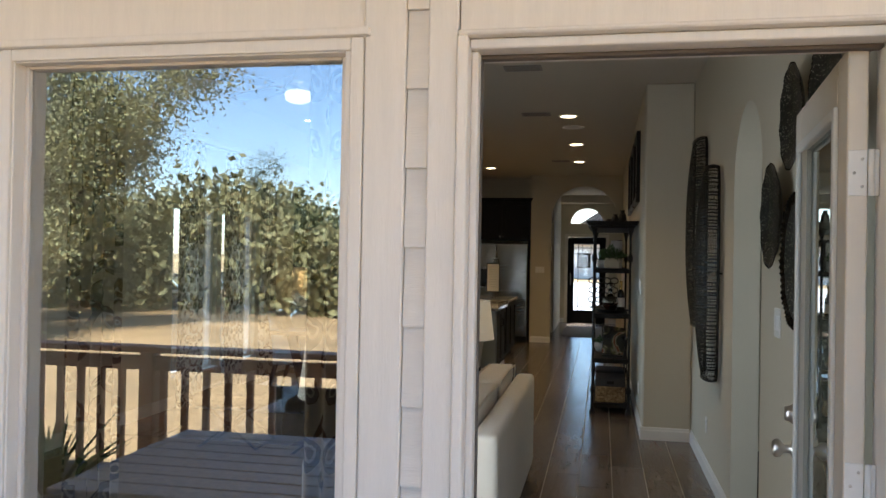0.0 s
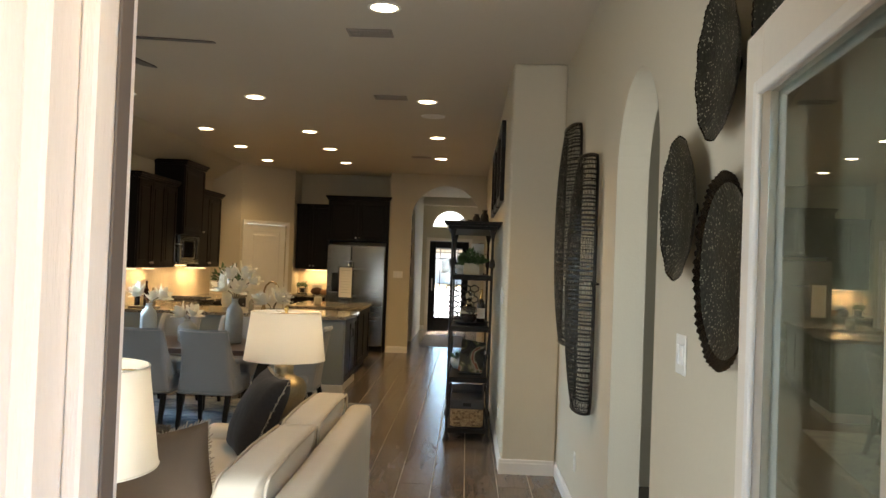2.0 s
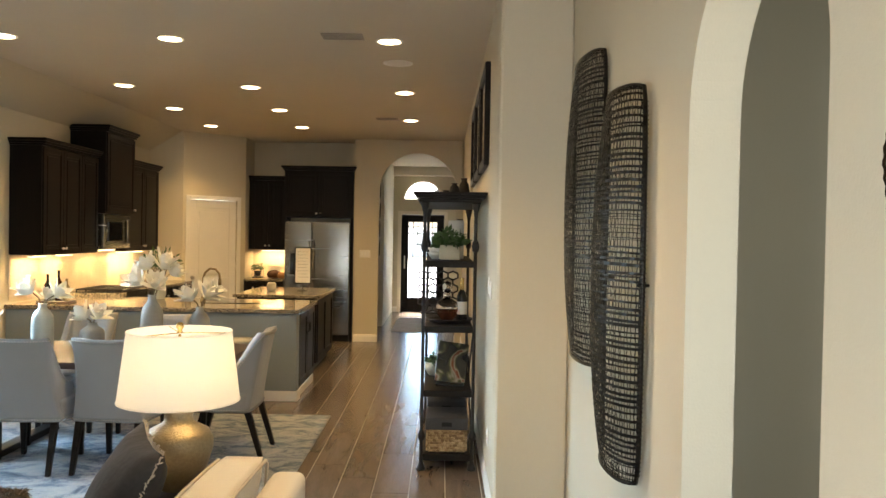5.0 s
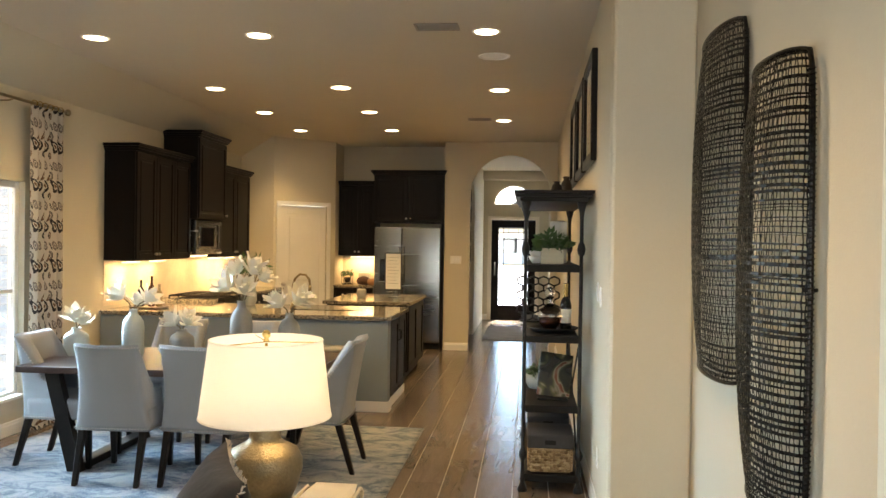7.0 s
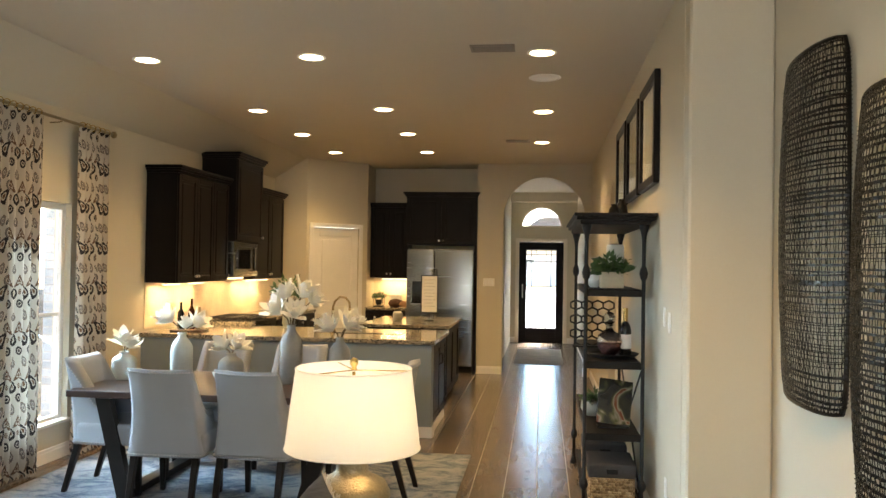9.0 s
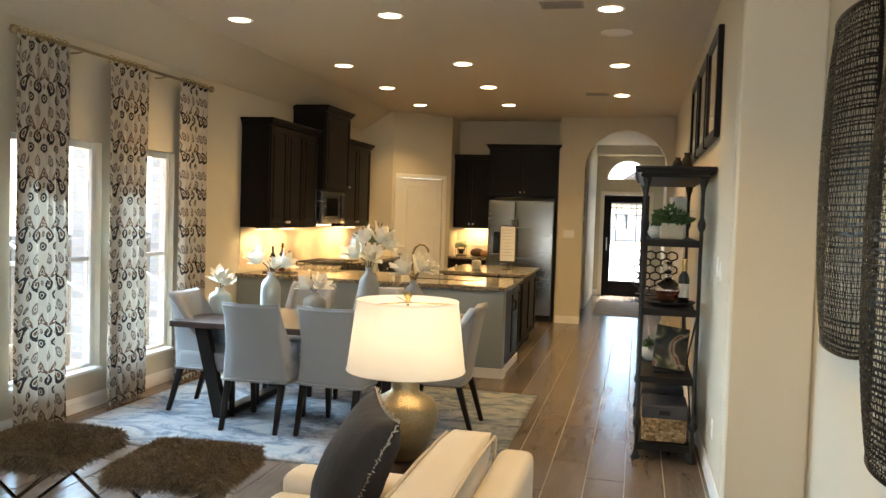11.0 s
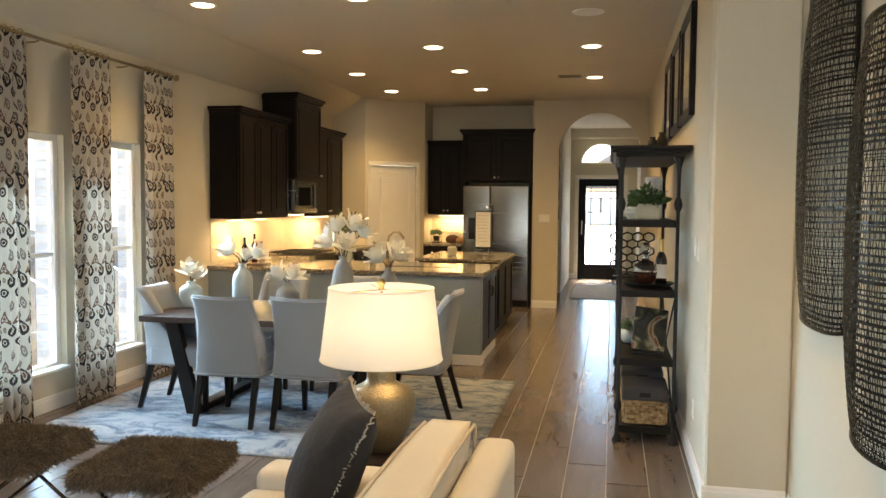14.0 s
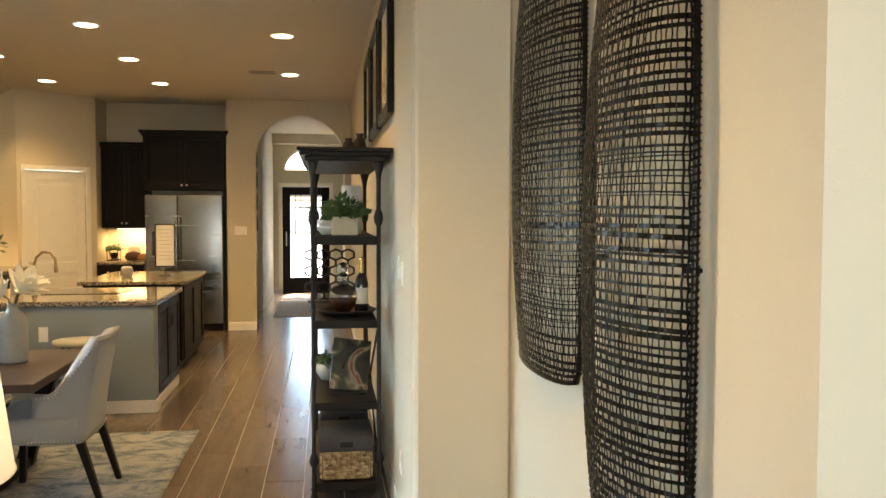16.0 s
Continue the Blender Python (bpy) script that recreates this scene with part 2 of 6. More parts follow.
def rug_mat():
    q = Nodes("distressed_blue_grey_rug")
    a = q.noise(3.2, 10, q.mapped((1, 1.6, 1)), 0.78, 0.8)
    b = q.noise(160, 3)
    f = q.math('ADD', q.math('MULTIPLY', a, .8), q.math('MULTIPLY', b, .2))
    q.ln(q.ramp(f, [(0.38, (0.035, 0.055, 0.09)), (0.45, (0.10, 0.125, 0.165)), (0.52, (0.25, 0.26, 0.275)), (0.60, (0.32, 0.31, 0.30)), (0.70, (0.16, 0.158, 0.155))]), q.b.inputs["Base Color"])
    q.b.inputs["Roughness"].default_value = 1.0
    q.bump(b, 0.5)
    return q.m
M_RUG = rug_mat()

def curtain_mat():
    # ivory cloth with rows of ringed ikat medallions and comma shapes
    q = Nodes("ikat_curtain_cloth")
    sep = q.t.nodes.new("ShaderNodeSeparateXYZ")
    q.ln(q.tc.outputs["UV"], sep.inputs[0])
    wob = q.noise(26, 3, q.tc.outputs["UV"])
    w2 = q.math('MULTIPLY_ADD', wob, .20, -.10)
    CU, CV = .088, .33
    u = q.math('PINGPONG', q.math('ADD', q.math('MULTIPLY', sep.outputs[0], 1 / CU), w2), 1.0)
    v = q.math('ADD', q.math('MULTIPLY', sep.outputs[1], 1 / CV), q.math('MULTIPLY', w2, .35))
    def shape(u0, v0, rx, ry, bend=0.0, lean=0.0):
        # distance from one motif, 1 on its outline; the cloth mirrors sideways
        x = q.math('MULTIPLY', q.math('SUBTRACT', u, u0), CU)
        y = q.math('MULTIPLY', q.math('SUBTRACT', q.math('FRACT', q.math('ADD', v, .5 - v0)), .5), CV)
        if bend:
            x = q.math('ADD', x, q.math('MULTIPLY_ADD', q.math('MULTIPLY', y, y), bend, q.math('MULTIPLY', y, lean)))
        x, y = q.math('DIVIDE', x, rx), q.math('DIVIDE', y, ry)
        return q.math('SQRT', q.math('ADD', q.math('MULTIPLY', x, x), q.math('MULTIPLY', y, y)))
    IV, BK, BR, GY = (0.44, 0.385, 0.31), (0.018, 0.015, 0.014), (0.115, 0.060, 0.030), (0.16, 0.135, 0.115)
    def col(d, core, ring, edge):
        return q.ramp(d, [(0.0, core), (0.28, core), (0.33, IV), (0.46, IV), (0.52, ring), (0.84, ring), (0.90, edge), (0.97, edge)])
    motifs = []
    for args, cs in (((.5, 0, .026, .060, 7.0, .30), (BR, BK, BK)), ((.5, .5, .017, .042, 2.0, .2), (GY, GY, BR)), ((0, .25, .030, .040), (BK, GY, BK)),
                     ((1, .25, .018, .052, 5.0, -.4), (BR, BR, GY)), ((0, .75, .013, .030), (BK, BR, BR)), ((1, .75, .024, .034), (BK, BK, GY)), ((1, 0, .009, .020), (BR, BR, BR)), ((.12, .5, .008, .034, 3.0, .5), (BK, BK, BK))):
        d = shape(*args)
        motifs.append((d, col(d, *cs)))
    lay = None
    for d, c in motifs:
        mx = q.t.nodes.new("ShaderNodeMix")
        mx.data_type = 'RGBA'
        q.ln(q.math('LESS_THAN', d, .96), mx.inputs["Factor"])
        if lay is None:
            mx.inputs["A"].default_value = (*IV, 1)
        else:
            q.ln(lay, mx.inputs["A"])
        q.ln(c, mx.inputs["B"])
        lay = mx.outputs["Result"]
    q.ln(lay, q.b.inputs["Base Color"])
    q.b.inputs["Roughness"].default_value = 0.95
    tr = q.t.nodes.new("ShaderNodeBsdfTranslucent")
    q.ln(lay, tr.inputs["Color"])
    ms = q.t.nodes.new("ShaderNodeMixShader")
    ms.inputs[0].default_value = 0.13
    q.ln(q.b.outputs[0], ms.inputs[1])
    q.ln(tr.outputs[0], ms.inputs[2])
    q.ln(ms.outputs[0], q.t.nodes["Material Output"].inputs["Surface"])
    return q.m
M_CURTAIN = curtain_mat()

def shade_mat():
    q = Nodes("ivory_linen_shade")
    q.b.inputs["Base Color"].default_value = (0.86, 0.82, 0.73, 1)
    q.b.inputs["Roughness"].default_value = 0.9
    q.bump(q.noise(500, 2), 0.2)
    tr = q.t.nodes.new("ShaderNodeBsdfTranslucent")
    tr.inputs["Color"].default_value = (0.86, 0.81, 0.71, 1)
    ms = q.t.nodes.new("ShaderNodeMixShader")
    ms.inputs[0].default_value = 0.4
    q.ln(q.b.outputs[0], ms.inputs[1])
    q.ln(tr.outputs[0], ms.inputs[2])
    q.ln(ms.outputs[0], q.t.nodes["Material Output"].inputs["Surface"])
    return q.m
M_SHADE = shade_mat()

def fur_mat():
    q = Nodes("brown_grey_faux_fur")
    hi = q.t.nodes.new("ShaderNodeNewGeometry")
    a = q.noise(9, 4)
    f = q.math('ADD', q.math('MULTIPLY', a, .6), q.math('MULTIPLY', hi.outputs["Random Per Island"], .4))
    q.ln(q.ramp(f, [(0.25, (0.03, 0.021, 0.012)), (0.5, (0.10, 0.07, 0.04)), (0.8, (0.21, 0.155, 0.095))]), q.b.inputs["Base Color"])
    q.b.inputs["Roughness"].default_value = 0.7
    return q.m
M_FUR = fur_mat()

def basket_mat():
    q = Nodes("woven_seagrass")
    w = q.n("TexWave", Scale=34.0, Distortion=3.0)
    q.ln(q.mapped((1, 1, 3)), w.inputs["Vector"])
    q.ln(q.ramp(w.outputs["Fac"], [(0.2, (0.18, 0.115, 0.055)), (0.8, (0.58, 0.43, 0.25))]), q.b.inputs["Base Color"])
    q.bump(w.outputs["Fac"], 0.8)
    q.b.inputs["Roughness"].default_value = 0.8
    return q.m
M_BASKET = basket_mat()
def strand_mat():
    q = Nodes("plaited_seagrass_strand")
    gi = q.t.nodes.new("ShaderNodeNewGeometry")
    f = q.math('ADD', q.math('MULTIPLY', gi.outputs["Random Per Island"], .6), q.math('MULTIPLY', q.noise(60, 3), .4))
    q.ln(q.ramp(f, [(0.2, (0.20, 0.125, 0.06)), (0.5, (0.38, 0.26, 0.14)), (0.85, (0.55, 0.42, 0.25))]), q.b.inputs["Base Color"])
    q.b.inputs["Roughness"].default_value = 0.75
    q.bump(q.noise(220, 2), 0.4)
    return q.m
M_STRAND = strand_mat()

def brick_mat(name, lo, hi):
    q = Nodes(name)
    oi = q.t.nodes.new("ShaderNodeObjectInfo")
    f = q.math('ADD', q.math('MULTIPLY', q.noise(12, 4), .5), q.math('MULTIPLY', oi.outputs["Random"], .5))
    q.ln(q.ramp(f, [(0.25, lo), (0.75, hi)]), q.b.inputs["Base Color"])
    q.b.inputs["Roughness"].default_value = 0.9
    q.bump(q.noise(90, 3), 0.4)
    return q.m
M_BRICK = brick_mat("grey_brick", (0.40, 0.43, 0.46), (0.58, 0.61, 0.64))
M_TANBRICK = brick_mat("pale_brick", (0.62, 0.57, 0.52), (0.78, 0.74, 0.69))

# ---- building blocks ----
def part(name, bm, material, parent=None, label="", smooth=False):
    me = bpy.data.meshes.new(name)
    bm.to_mesh(me)
    bm.free()
    if smooth:
        me.polygons.foreach_set("use_smooth", [True] * len(me.polygons))
    for m in (material if isinstance(material, (list, tuple)) else [material]):
        me.materials.append(m)
    ob = new(name, me)
    if parent:
        ob.parent = parent
    if label:
        ob["label"] = label
    return ob

def join(bm, b, m=None):
    if m is not None:
        b.transform(m)
    me = bpy.data.meshes.new("joined")
    b.to_mesh(me)
    b.free()
    bm.from_mesh(me)
    bpy.data.meshes.remove(me)
    return bm

def box_bm(x0, y0, z0, x1, y1, z1, bevel=0.0, seg=2):
    b = bmesh.new()
    bmesh.ops.create_cube(b, size=1)
    for v in b.verts:
        v.co = Vector(((x0 + x1) / 2 + v.co.x * (x1 - x0), (y0 + y1) / 2 + v.co.y * (y1 - y0), (z0 + z1) / 2 + v.co.z * (z1 - z0)))
    if bevel:
        bmesh.ops.bevel(b, geom=b.edges[:], offset=bevel, segments=seg, profile=0.6, affect='EDGES')
    return b

def box(name, x0, y0, z0, x1, y1, z1, material, parent=None, bevel=0.003, label="", seg=1, smooth=False):
    return part(name, box_bm(x0, y0, z0, x1, y1, z1, bevel, seg), material, parent, label, smooth)

def lathe_bm(profile, n=32, c=(0, 0, 0)):
    b = bmesh.new()
    rings = []
    for r, z in profile:
        if r < 1e-5:
            rings.append([b.verts.new((c[0], c[1], c[2] + z))])
        else:
            rings.append([b.verts.new((c[0] + r * math.cos(2 * math.pi * i / n), c[1] + r * math.sin(2 * math.pi * i / n), c[2] + z)) for i in range(n)])
    for a, d in zip(rings, rings[1:]):
        for i in range(n):
            j = (i + 1) % n
            if len(a) == 1 and len(d) == 1:
                continue
            if len(a) == 1:
                b.faces.new((a[0], d[j], d[i]))
            elif len(d) == 1:
                b.faces.new((a[i], a[j], d[0]))
            else:
                b.faces.new((a[i], a[j], d[j], d[i]))
    bmesh.ops.recalc_face_normals(b, faces=b.faces[:])
    return b

def lathe(name, profile, material, parent=None, c=(0, 0, 0), n=32, label=""):
    return part(name, lathe_bm(profile, n, c), material, parent, label, True)

def tube_bm(pts, r, n=8, r1=None):
    """A rod along points, tapering from r to r1."""
    b = bmesh.new()
    P = [Vector(p) for p in pts]
    r1 = r if r1 is None else r1
    rings, last = [], None
    for i, p in enumerate(P):
        d = (P[min(i + 1, len(P) - 1)] - P[max(i - 1, 0)]).normalized()
        a = d.cross(Vector((0, 0, 1)) if abs(d.z) < .95 else Vector((1, 0, 0))).normalized()
        if last is not None:
            a = (last - d * last.dot(d)).normalized()
        last = a
        c = d.cross(a)
        rr = r + (r1 - r) * i / max(1, len(P) - 1)
        rings.append([b.verts.new(p + (a * math.cos(2 * math.pi * k / n) + c * math.sin(2 * math.pi * k / n)) * rr) for k in range(n)])
    for s, t in zip(rings, rings[1:]):
        for k in range(n):
            b.faces.new((s[k], s[(k + 1) % n], t[(k + 1) % n], t[k]))
    b.faces.new(rings[0][::-1])
    b.faces.new(rings[-1])
    bmesh.ops.recalc_face_normals(b, faces=b.faces[:])
    return b

def tube(name, pts, r, material, parent=None, n=8, r1=None, label=""):
    return part(name, tube_bm(pts, r, n, r1), material, parent, label, True)

def prism_bm(poly, y0, y1, axis='y'):
    """A flat outline (a, z) made thick along y, or along x with axis='x' (a is then y)."""
    b = bmesh.new()
    def at(a, z, d):
        return (a, d, z) if axis == 'y' else ((d, a, z) if axis == 'x' else (a, z, d))
    f0 = [b.verts.new(at(a, z, y0)) for a, z in poly]
    f1 = [b.verts.new(at(a, z, y1)) for a, z in poly]
    n = len(poly)
    b.faces.new(f0)
    b.faces.new(f1[::-1])
    for i in range(n):
        b.faces.new((f0[i], f1[i], f1[(i + 1) % n], f0[(i + 1) % n]))
    bmesh.ops.recalc_face_normals(b, faces=b.faces[:])
    return b

def thing(name, label, category, loc=(0, 0, 0), rz=0.0, group="", kind=""):
    e = new(name)
    e.matrix_basis = pose(*loc, 0, 0, rz)
    e.empty_display_size = 0.1
    return tagged(e, label, category, group, kind)

def S(ob, label, category):
    return tagged(ob, label, category, kind="structure")

def arched_bm(a0, a1, o0, o1, spring, d0, d1, axis, top=CEIL, n=24, z0=-.05):
    """A wall from a0 to a1 with an arched opening from o0 to o1; full half-round above the spring line."""
    b = bmesh.new()
    c, r = (o0 + o1) / 2, (o1 - o0) / 2
    join(b, prism_bm([(a0, z0), (o0, z0), (o0, top), (a0, top)], d0, d1, axis))
    join(b, prism_bm([(o1, z0), (a1, z0), (a1, top), (o1, top)], d0, d1, axis))
    arc = [(c - r * math.cos(math.pi * i / n), spring + r * math.sin(math.pi * i / n)) for i in range(n + 1)]
    for p, q in zip(arc, arc[1:]):
        join(b, prism_bm([p, q, (q[0], top), (p[0], top)], d0, d1, axis))
    bmesh.ops.remove_doubles(b, verts=b.verts[:], dist=1e-4)
    inner = [f for f in b.faces if len([e for e in f.edges if len(e.link_faces) > 2]) >= 3]
    bmesh.ops.delete(b, geom=inner, context='FACES')
    bmesh.ops.recalc_face_normals(b, faces=b.faces[:])
    return b

def panel_door(name, parent, x0, z0, x1, z1, y, t, material, hw=.055, label=""):
    """A framed door in the x-z plane with a raised panel, its face at y, t thick behind it."""
    b = bmesh.new()
    for bx in ((x0, z0, x0 + hw, z1), (x1 - hw, z0, x1, z1), (x0 + hw, z0, x1 - hw, z0 + hw), (x0 + hw, z1 - hw, x1 - hw, z1)):
        join(b, box_bm(bx[0], y, bx[1], bx[2], y + t, bx[3], .003, 1))
    join(b, box_bm(x0 + hw, y + .010, z0 + hw, x1 - hw, y + t - .002, z1 - hw))
    if x1 - x0 > 2 * hw + .08 and z1 - z0 > 2 * hw + .08:
        join(b, box_bm(x0 + hw + .025, y + .003, z0 + hw + .025, x1 - hw - .025, y + .012, z1 - hw - .025, .006, 1))
    return part(name, b, material, parent, label)

# ---- structure: shell ----
S(part("wall_east", arched_bm(YI, YP + .15, 1.80, 2.66, 1.965, XR, XR + .15, 'x'), M_WALL), "beige painted wall with an arched doorway", "wall")
S(box("wall_return", XH, YP, -.05, XR - .002, YP + .15, CEIL, M_WALL, None, .012), "beige painted wall return with a rounded corner", "wall")
S(part("wall_hall", arched_bm(YP + .15, YE, 8.62, 9.42, 2.05, XH, XH + .15, 'x'), M_WALL), "beige painted hall wall with an arched doorway", "wall")
for i, (a, b, z0, z1) in enumerate(((YI, 4.94, -.05, CEIL), (4.94, 5.87, -.05, .28), (4.94, 5.87, 2.02, CEIL), (5.87, 5.97, -.05, CEIL), (5.97, 6.87, -.05, .28), (5.97, 6.87, 2.02, CEIL), (6.87, 13.2, -.05, CEIL))):
    S(box("wall_west_%d" % (i + 1), XL - .15, a, z0, XL, b, z1, M_WALL, None, 0), "beige painted wall", "wall")
S(part("wall_arch", arched_bm(.645, XH - .002, 1.02, 2.19, 2.27, YA, YA + .14, 'y'), M_WALL), "beige wall with a rounded arch to the foyer", "wall")
S(box("wall_alcove", .645, YA + .14, -.05, .765, 13.2, CEIL, M_WALL, None, 0), "beige wall beside the refrigerator", "wall")
S(box("wall_north", -1.1, 13.1, -.05, .645, 13.2, CEIL, M_WALL, None, 0), "beige kitchen wall", "wall")
S(box("wall_pantry_1", XL, 11.85, -.05, -1.72, 11.95, CEIL, M_WALL, None, 0), "beige pantry wall", "wall")
dm = Matrix.Translation((-1.72, 11.85, 0)) @ Matrix.Rotation(math.atan2(.70, .72), 4, 'Z')
b = bmesh.new()
for q in ((0, -.05, .10, CEIL), (.86, -.05, 1.004, CEIL), (.10, 2.11, .86, CEIL)):
    join(b, box_bm(q[0], 0, q[1], q[2], .1, q[3]))
b.transform(dm)
S(part("wall_pantry_2", b, M_WALL), "beige angled pantry wall", "wall")
S(box("wall_pantry_3", -1.1, 12.55, -.05, -1.0, 13.1, CEIL, M_WALL, None, 0), "beige pantry wall", "wall")
S(part("wall_foyer", arched_bm(YA + .14, YE, 13.55, 14.6, 2.05, .83, .95, 'x'), M_WALL), "beige foyer wall with an arched opening", "wall")
S(box("wall_foyer_back", .1, 13.2, -.05, .2, YE, CEIL, M_WALL, None, 0), "beige wall beyond the foyer opening", "wall")
S(part("wall_entry", arched_bm(.95, XH, 1.15, 1.99, 2.36, YE, YE + .12, 'y', z0=2.36), M_WALL), "beige entry wall above the door", "wall")
for i, (a, c, z0, z1) in enumerate(((.95, 1.12, -.05, 2.36), (2.02, XH, -.05, 2.36), (1.12, 2.02, 2.06, 2.36))):
    S(box("wall_entry_%d" % (i + 1), a, YE, z0, c, YE + .12, z1, M_WALL, None, 0), "beige entry wall", "wall")
S(box("foyer_beam", .95, YE - .25, 2.86, XH, YE, CEIL, M_CEIL, None, .01), "dropped beam over the entry door", "beam")
# rooms beyond the two side doorways
for i, q in enumerate(((XR + .15, .3, XR + 1.7, .4), (XR + .15, 4.6, XR + 1.7, 4.7), (XR + 1.7, .3, XR + 1.8, 4.7), (XH + .15, 8.2, XH + 1.2, 8.3), (XH + .15, 9.8, XH + 1.2, 9.9), (XH + 1.2, 8.2, XH + 1.3, 9.9))):
    S(box("wall_side_room_%d" % (i + 1), q[0], q[1], -.05, q[2], q[3], CEIL, M_WALL, None, 0), "beige wall of a side room", "wall")
S(box("ceiling", XL - .15, YI, CEIL, XR + 1.8, YE + .12, CEIL + .15, M_CEIL, None, 0), "flat taupe painted ceiling", "ceiling")
S(part("ceiling_slope", prism_bm([(XL, 2.76), (-1.74, CEIL - .001), (XL, CEIL - .001)], YI, 11.85), M_WALL), "sloped ceiling edge above the window wall", "ceiling")
S(box("floor", XL - .15, YI - .1, -.12, XR + 1.8, YE + .12, -.006, M_GROUT, None, 0), "tiled floor of wood-look planks with sand grout", "floor")
floor_ob = bpy.data.objects["floor"]

# baseboards
def base(x0, y0, x1, y1, t=.014, h=.11, side=1):
    d = Vector((x1 - x0, y1 - y0, 0))
    L, a = d.length, math.atan2(d.y, d.x)
    prof = [(0, 0), (t, 0), (t, h * .72), (t * .7, h * .8), (t * .6, h * .93), (t * .25, h), (0, h)]
    b = bmesh.new()
    f0 = [b.verts.new((0, side * p, z)) for p, z in prof]
    f1 = [b.verts.new((L, side * p, z)) for p, z in prof]
    for i in range(len(prof)):
        j = (i + 1) % len(prof)
        b.faces.new((f0[i], f0[j], f1[j], f1[i]))
    b.faces.new(f0)
    b.faces.new(f1)
    bmesh.ops.recalc_face_normals(b, faces=b.faces[:])
    b.transform(Matrix.Translation((x0, y0, 0)) @ Matrix.Rotation(a, 4, 'Z'))
    S(part("baseboard", b, M_TRIM), "white painted baseboard", "baseboard")
base(XL, 8.03, XL, YI, side=1)
base(XR, YI, XR, 1.80)
base(XR, 2.66, XR, YP - .014)
base(XR - .014, YP, XH - .014, YP)
base(XH, YP, XH, 8.62)
base(XH, 9.42, XH, YA)
base(1.02, YA, .66, YA)
base(1.02, YA + .14, 1.02, YA, side=-1, t=.012)
base(2.19, YA, 2.19, YA + .14, side=1, t=.012)
base(.95, 13.55, .95, YA + .14, side=-1)
base(.95, YE, .95, 14.6, side=-1)
base(XH, YA + .14, XH, YE)
base(1.05, YE, .95, YE)
base(XH, YE, 2.10, YE)

# ---- west windows ----
def west_window(name, y0, y1):
    w = thing(name, "white vinyl window with a clear pane and sill", "window", (XL, y0, .28), kind="structure")
    W, H = y1 - y0, 1.74
    fr = bmesh.new()
    for q in ((0, 0, .05, H), (W - .05, 0, W, H), (.05, 0, W - .05, .05), (.05, H - .05, W - .05, H)):
        join(fr, box_bm(-.11, q[0], q[1], -.05, q[2], q[3], .004, 1))
    part("window_frame", fr, M_TRIM, w)
    box("meeting_rail", -.10, .05, .84, -.065, W - .05, .87, M_TRIM, w)
    for z0, z1 in ((.05, .84), (.87, H - .05)):
        p = box("pane", -.082, .05, z0, -.076, W - .05, z1, M_GLASS, w, 0)
        p.visible_shadow = False
    box("window_sill", -.05, .002, .0, .035, W - .002, .025, M_TRIM, w, .004)
west_window("window_1", 4.94, 5.87)
west_window("window_2", 5.97, 6.87)

# ---- curtains ----
def curtain(y0, y1, seed, folds):
    rnd = random.Random(seed)
    cu = thing("curtain", "ivory linen curtain printed with black and brown ikat medallions", "curtain", (XL + .11, y0, 0), group="curtains at the dining windows")
    b = bmesh.new()
    uv = b.loops.layers.uv.new("UVMap")
    nu, nv, W = 90, 40, y1 - y0
    ph = [rnd.uniform(0, 6.28) for _ in range(4)]
    grid, arc = [], 0
    last = None
    for i in range(nu + 1):
        u = i / nu
        col = []
        for j in range(nv + 1):
            v = j / nv
            amp = .028 + .014 * (1 - v)
            x = amp * math.sin(u * folds * 2 * math.pi + .5 * math.sin(3 * u * 6.28 + ph[0]) + .35 * (1 - v) * math.sin(2 * v * 3 + ph[1])) + .008 * math.sin(u * 40 + ph[2])
            y = W * (u + (1 - v) * .02 * math.sin(u * 9 + ph[3]))
            col.append(b.verts.new((x, y, .02 + 2.61 * v)))
        if last is not None:
            arc += math.hypot(col[20].co.x - last[20].co.x, col[20].co.y - last[20].co.y)
        grid.append((col, arc))
        last = col
    for i in range(nu):
        for j in range(nv):
            f = b.faces.new((grid[i][0][j], grid[i + 1][0][j], grid[i + 1][0][j + 1], grid[i][0][j + 1]))
            for lp, (a, z) in zip(f.loops, ((grid[i][1], j), (grid[i + 1][1], j), (grid[i + 1][1], j + 1), (grid[i][1], j + 1))):
                lp[uv].uv = (a, z / nv * 2.61)
            f.smooth = True
    part("cloth", b, M_CURTAIN, cu)
    for k in range(int(folds) + 1):
        yy = W * (k + .3) / (folds + 1)
        pts = [(.026 * math.cos(t * math.pi / 8), yy, 2.648 + .026 * math.sin(t * math.pi / 8)) for t in range(17)]
        part("ring", tube_bm(pts, .0035, 6), M_POLBRASS, cu, "", True)
for k, (a, c, f) in enumerate(((4.84, 5.35, 6), (5.79, 6.29, 6), (6.79, 7.23, 5))):
    curtain(a, c, k + 3, f)
rod = thing("curtain_rod", "antique brass curtain rod with ball finials", "curtain rod", (XL + .11, 0, 2.648))
tube("rod", [(0, 4.86, 0), (0, 7.26, 0)], .0125, M_BRASS, rod, 12)
for yy, sg in ((4.86, -1), (7.26, 1)):
    lathe("finial", [(0, -.03), (.018, -.025), (.028, 0), (.018, .025), (0, .03)], M_BRASS, rod, (0, yy + sg * .03, 0), 16)
for yy in (5.5, 6.55):
    tube("bracket", [(-.11, yy, -.02), (-.05, yy, -.02), (-.01, yy, -.013)], .006, M_BRASS, rod)

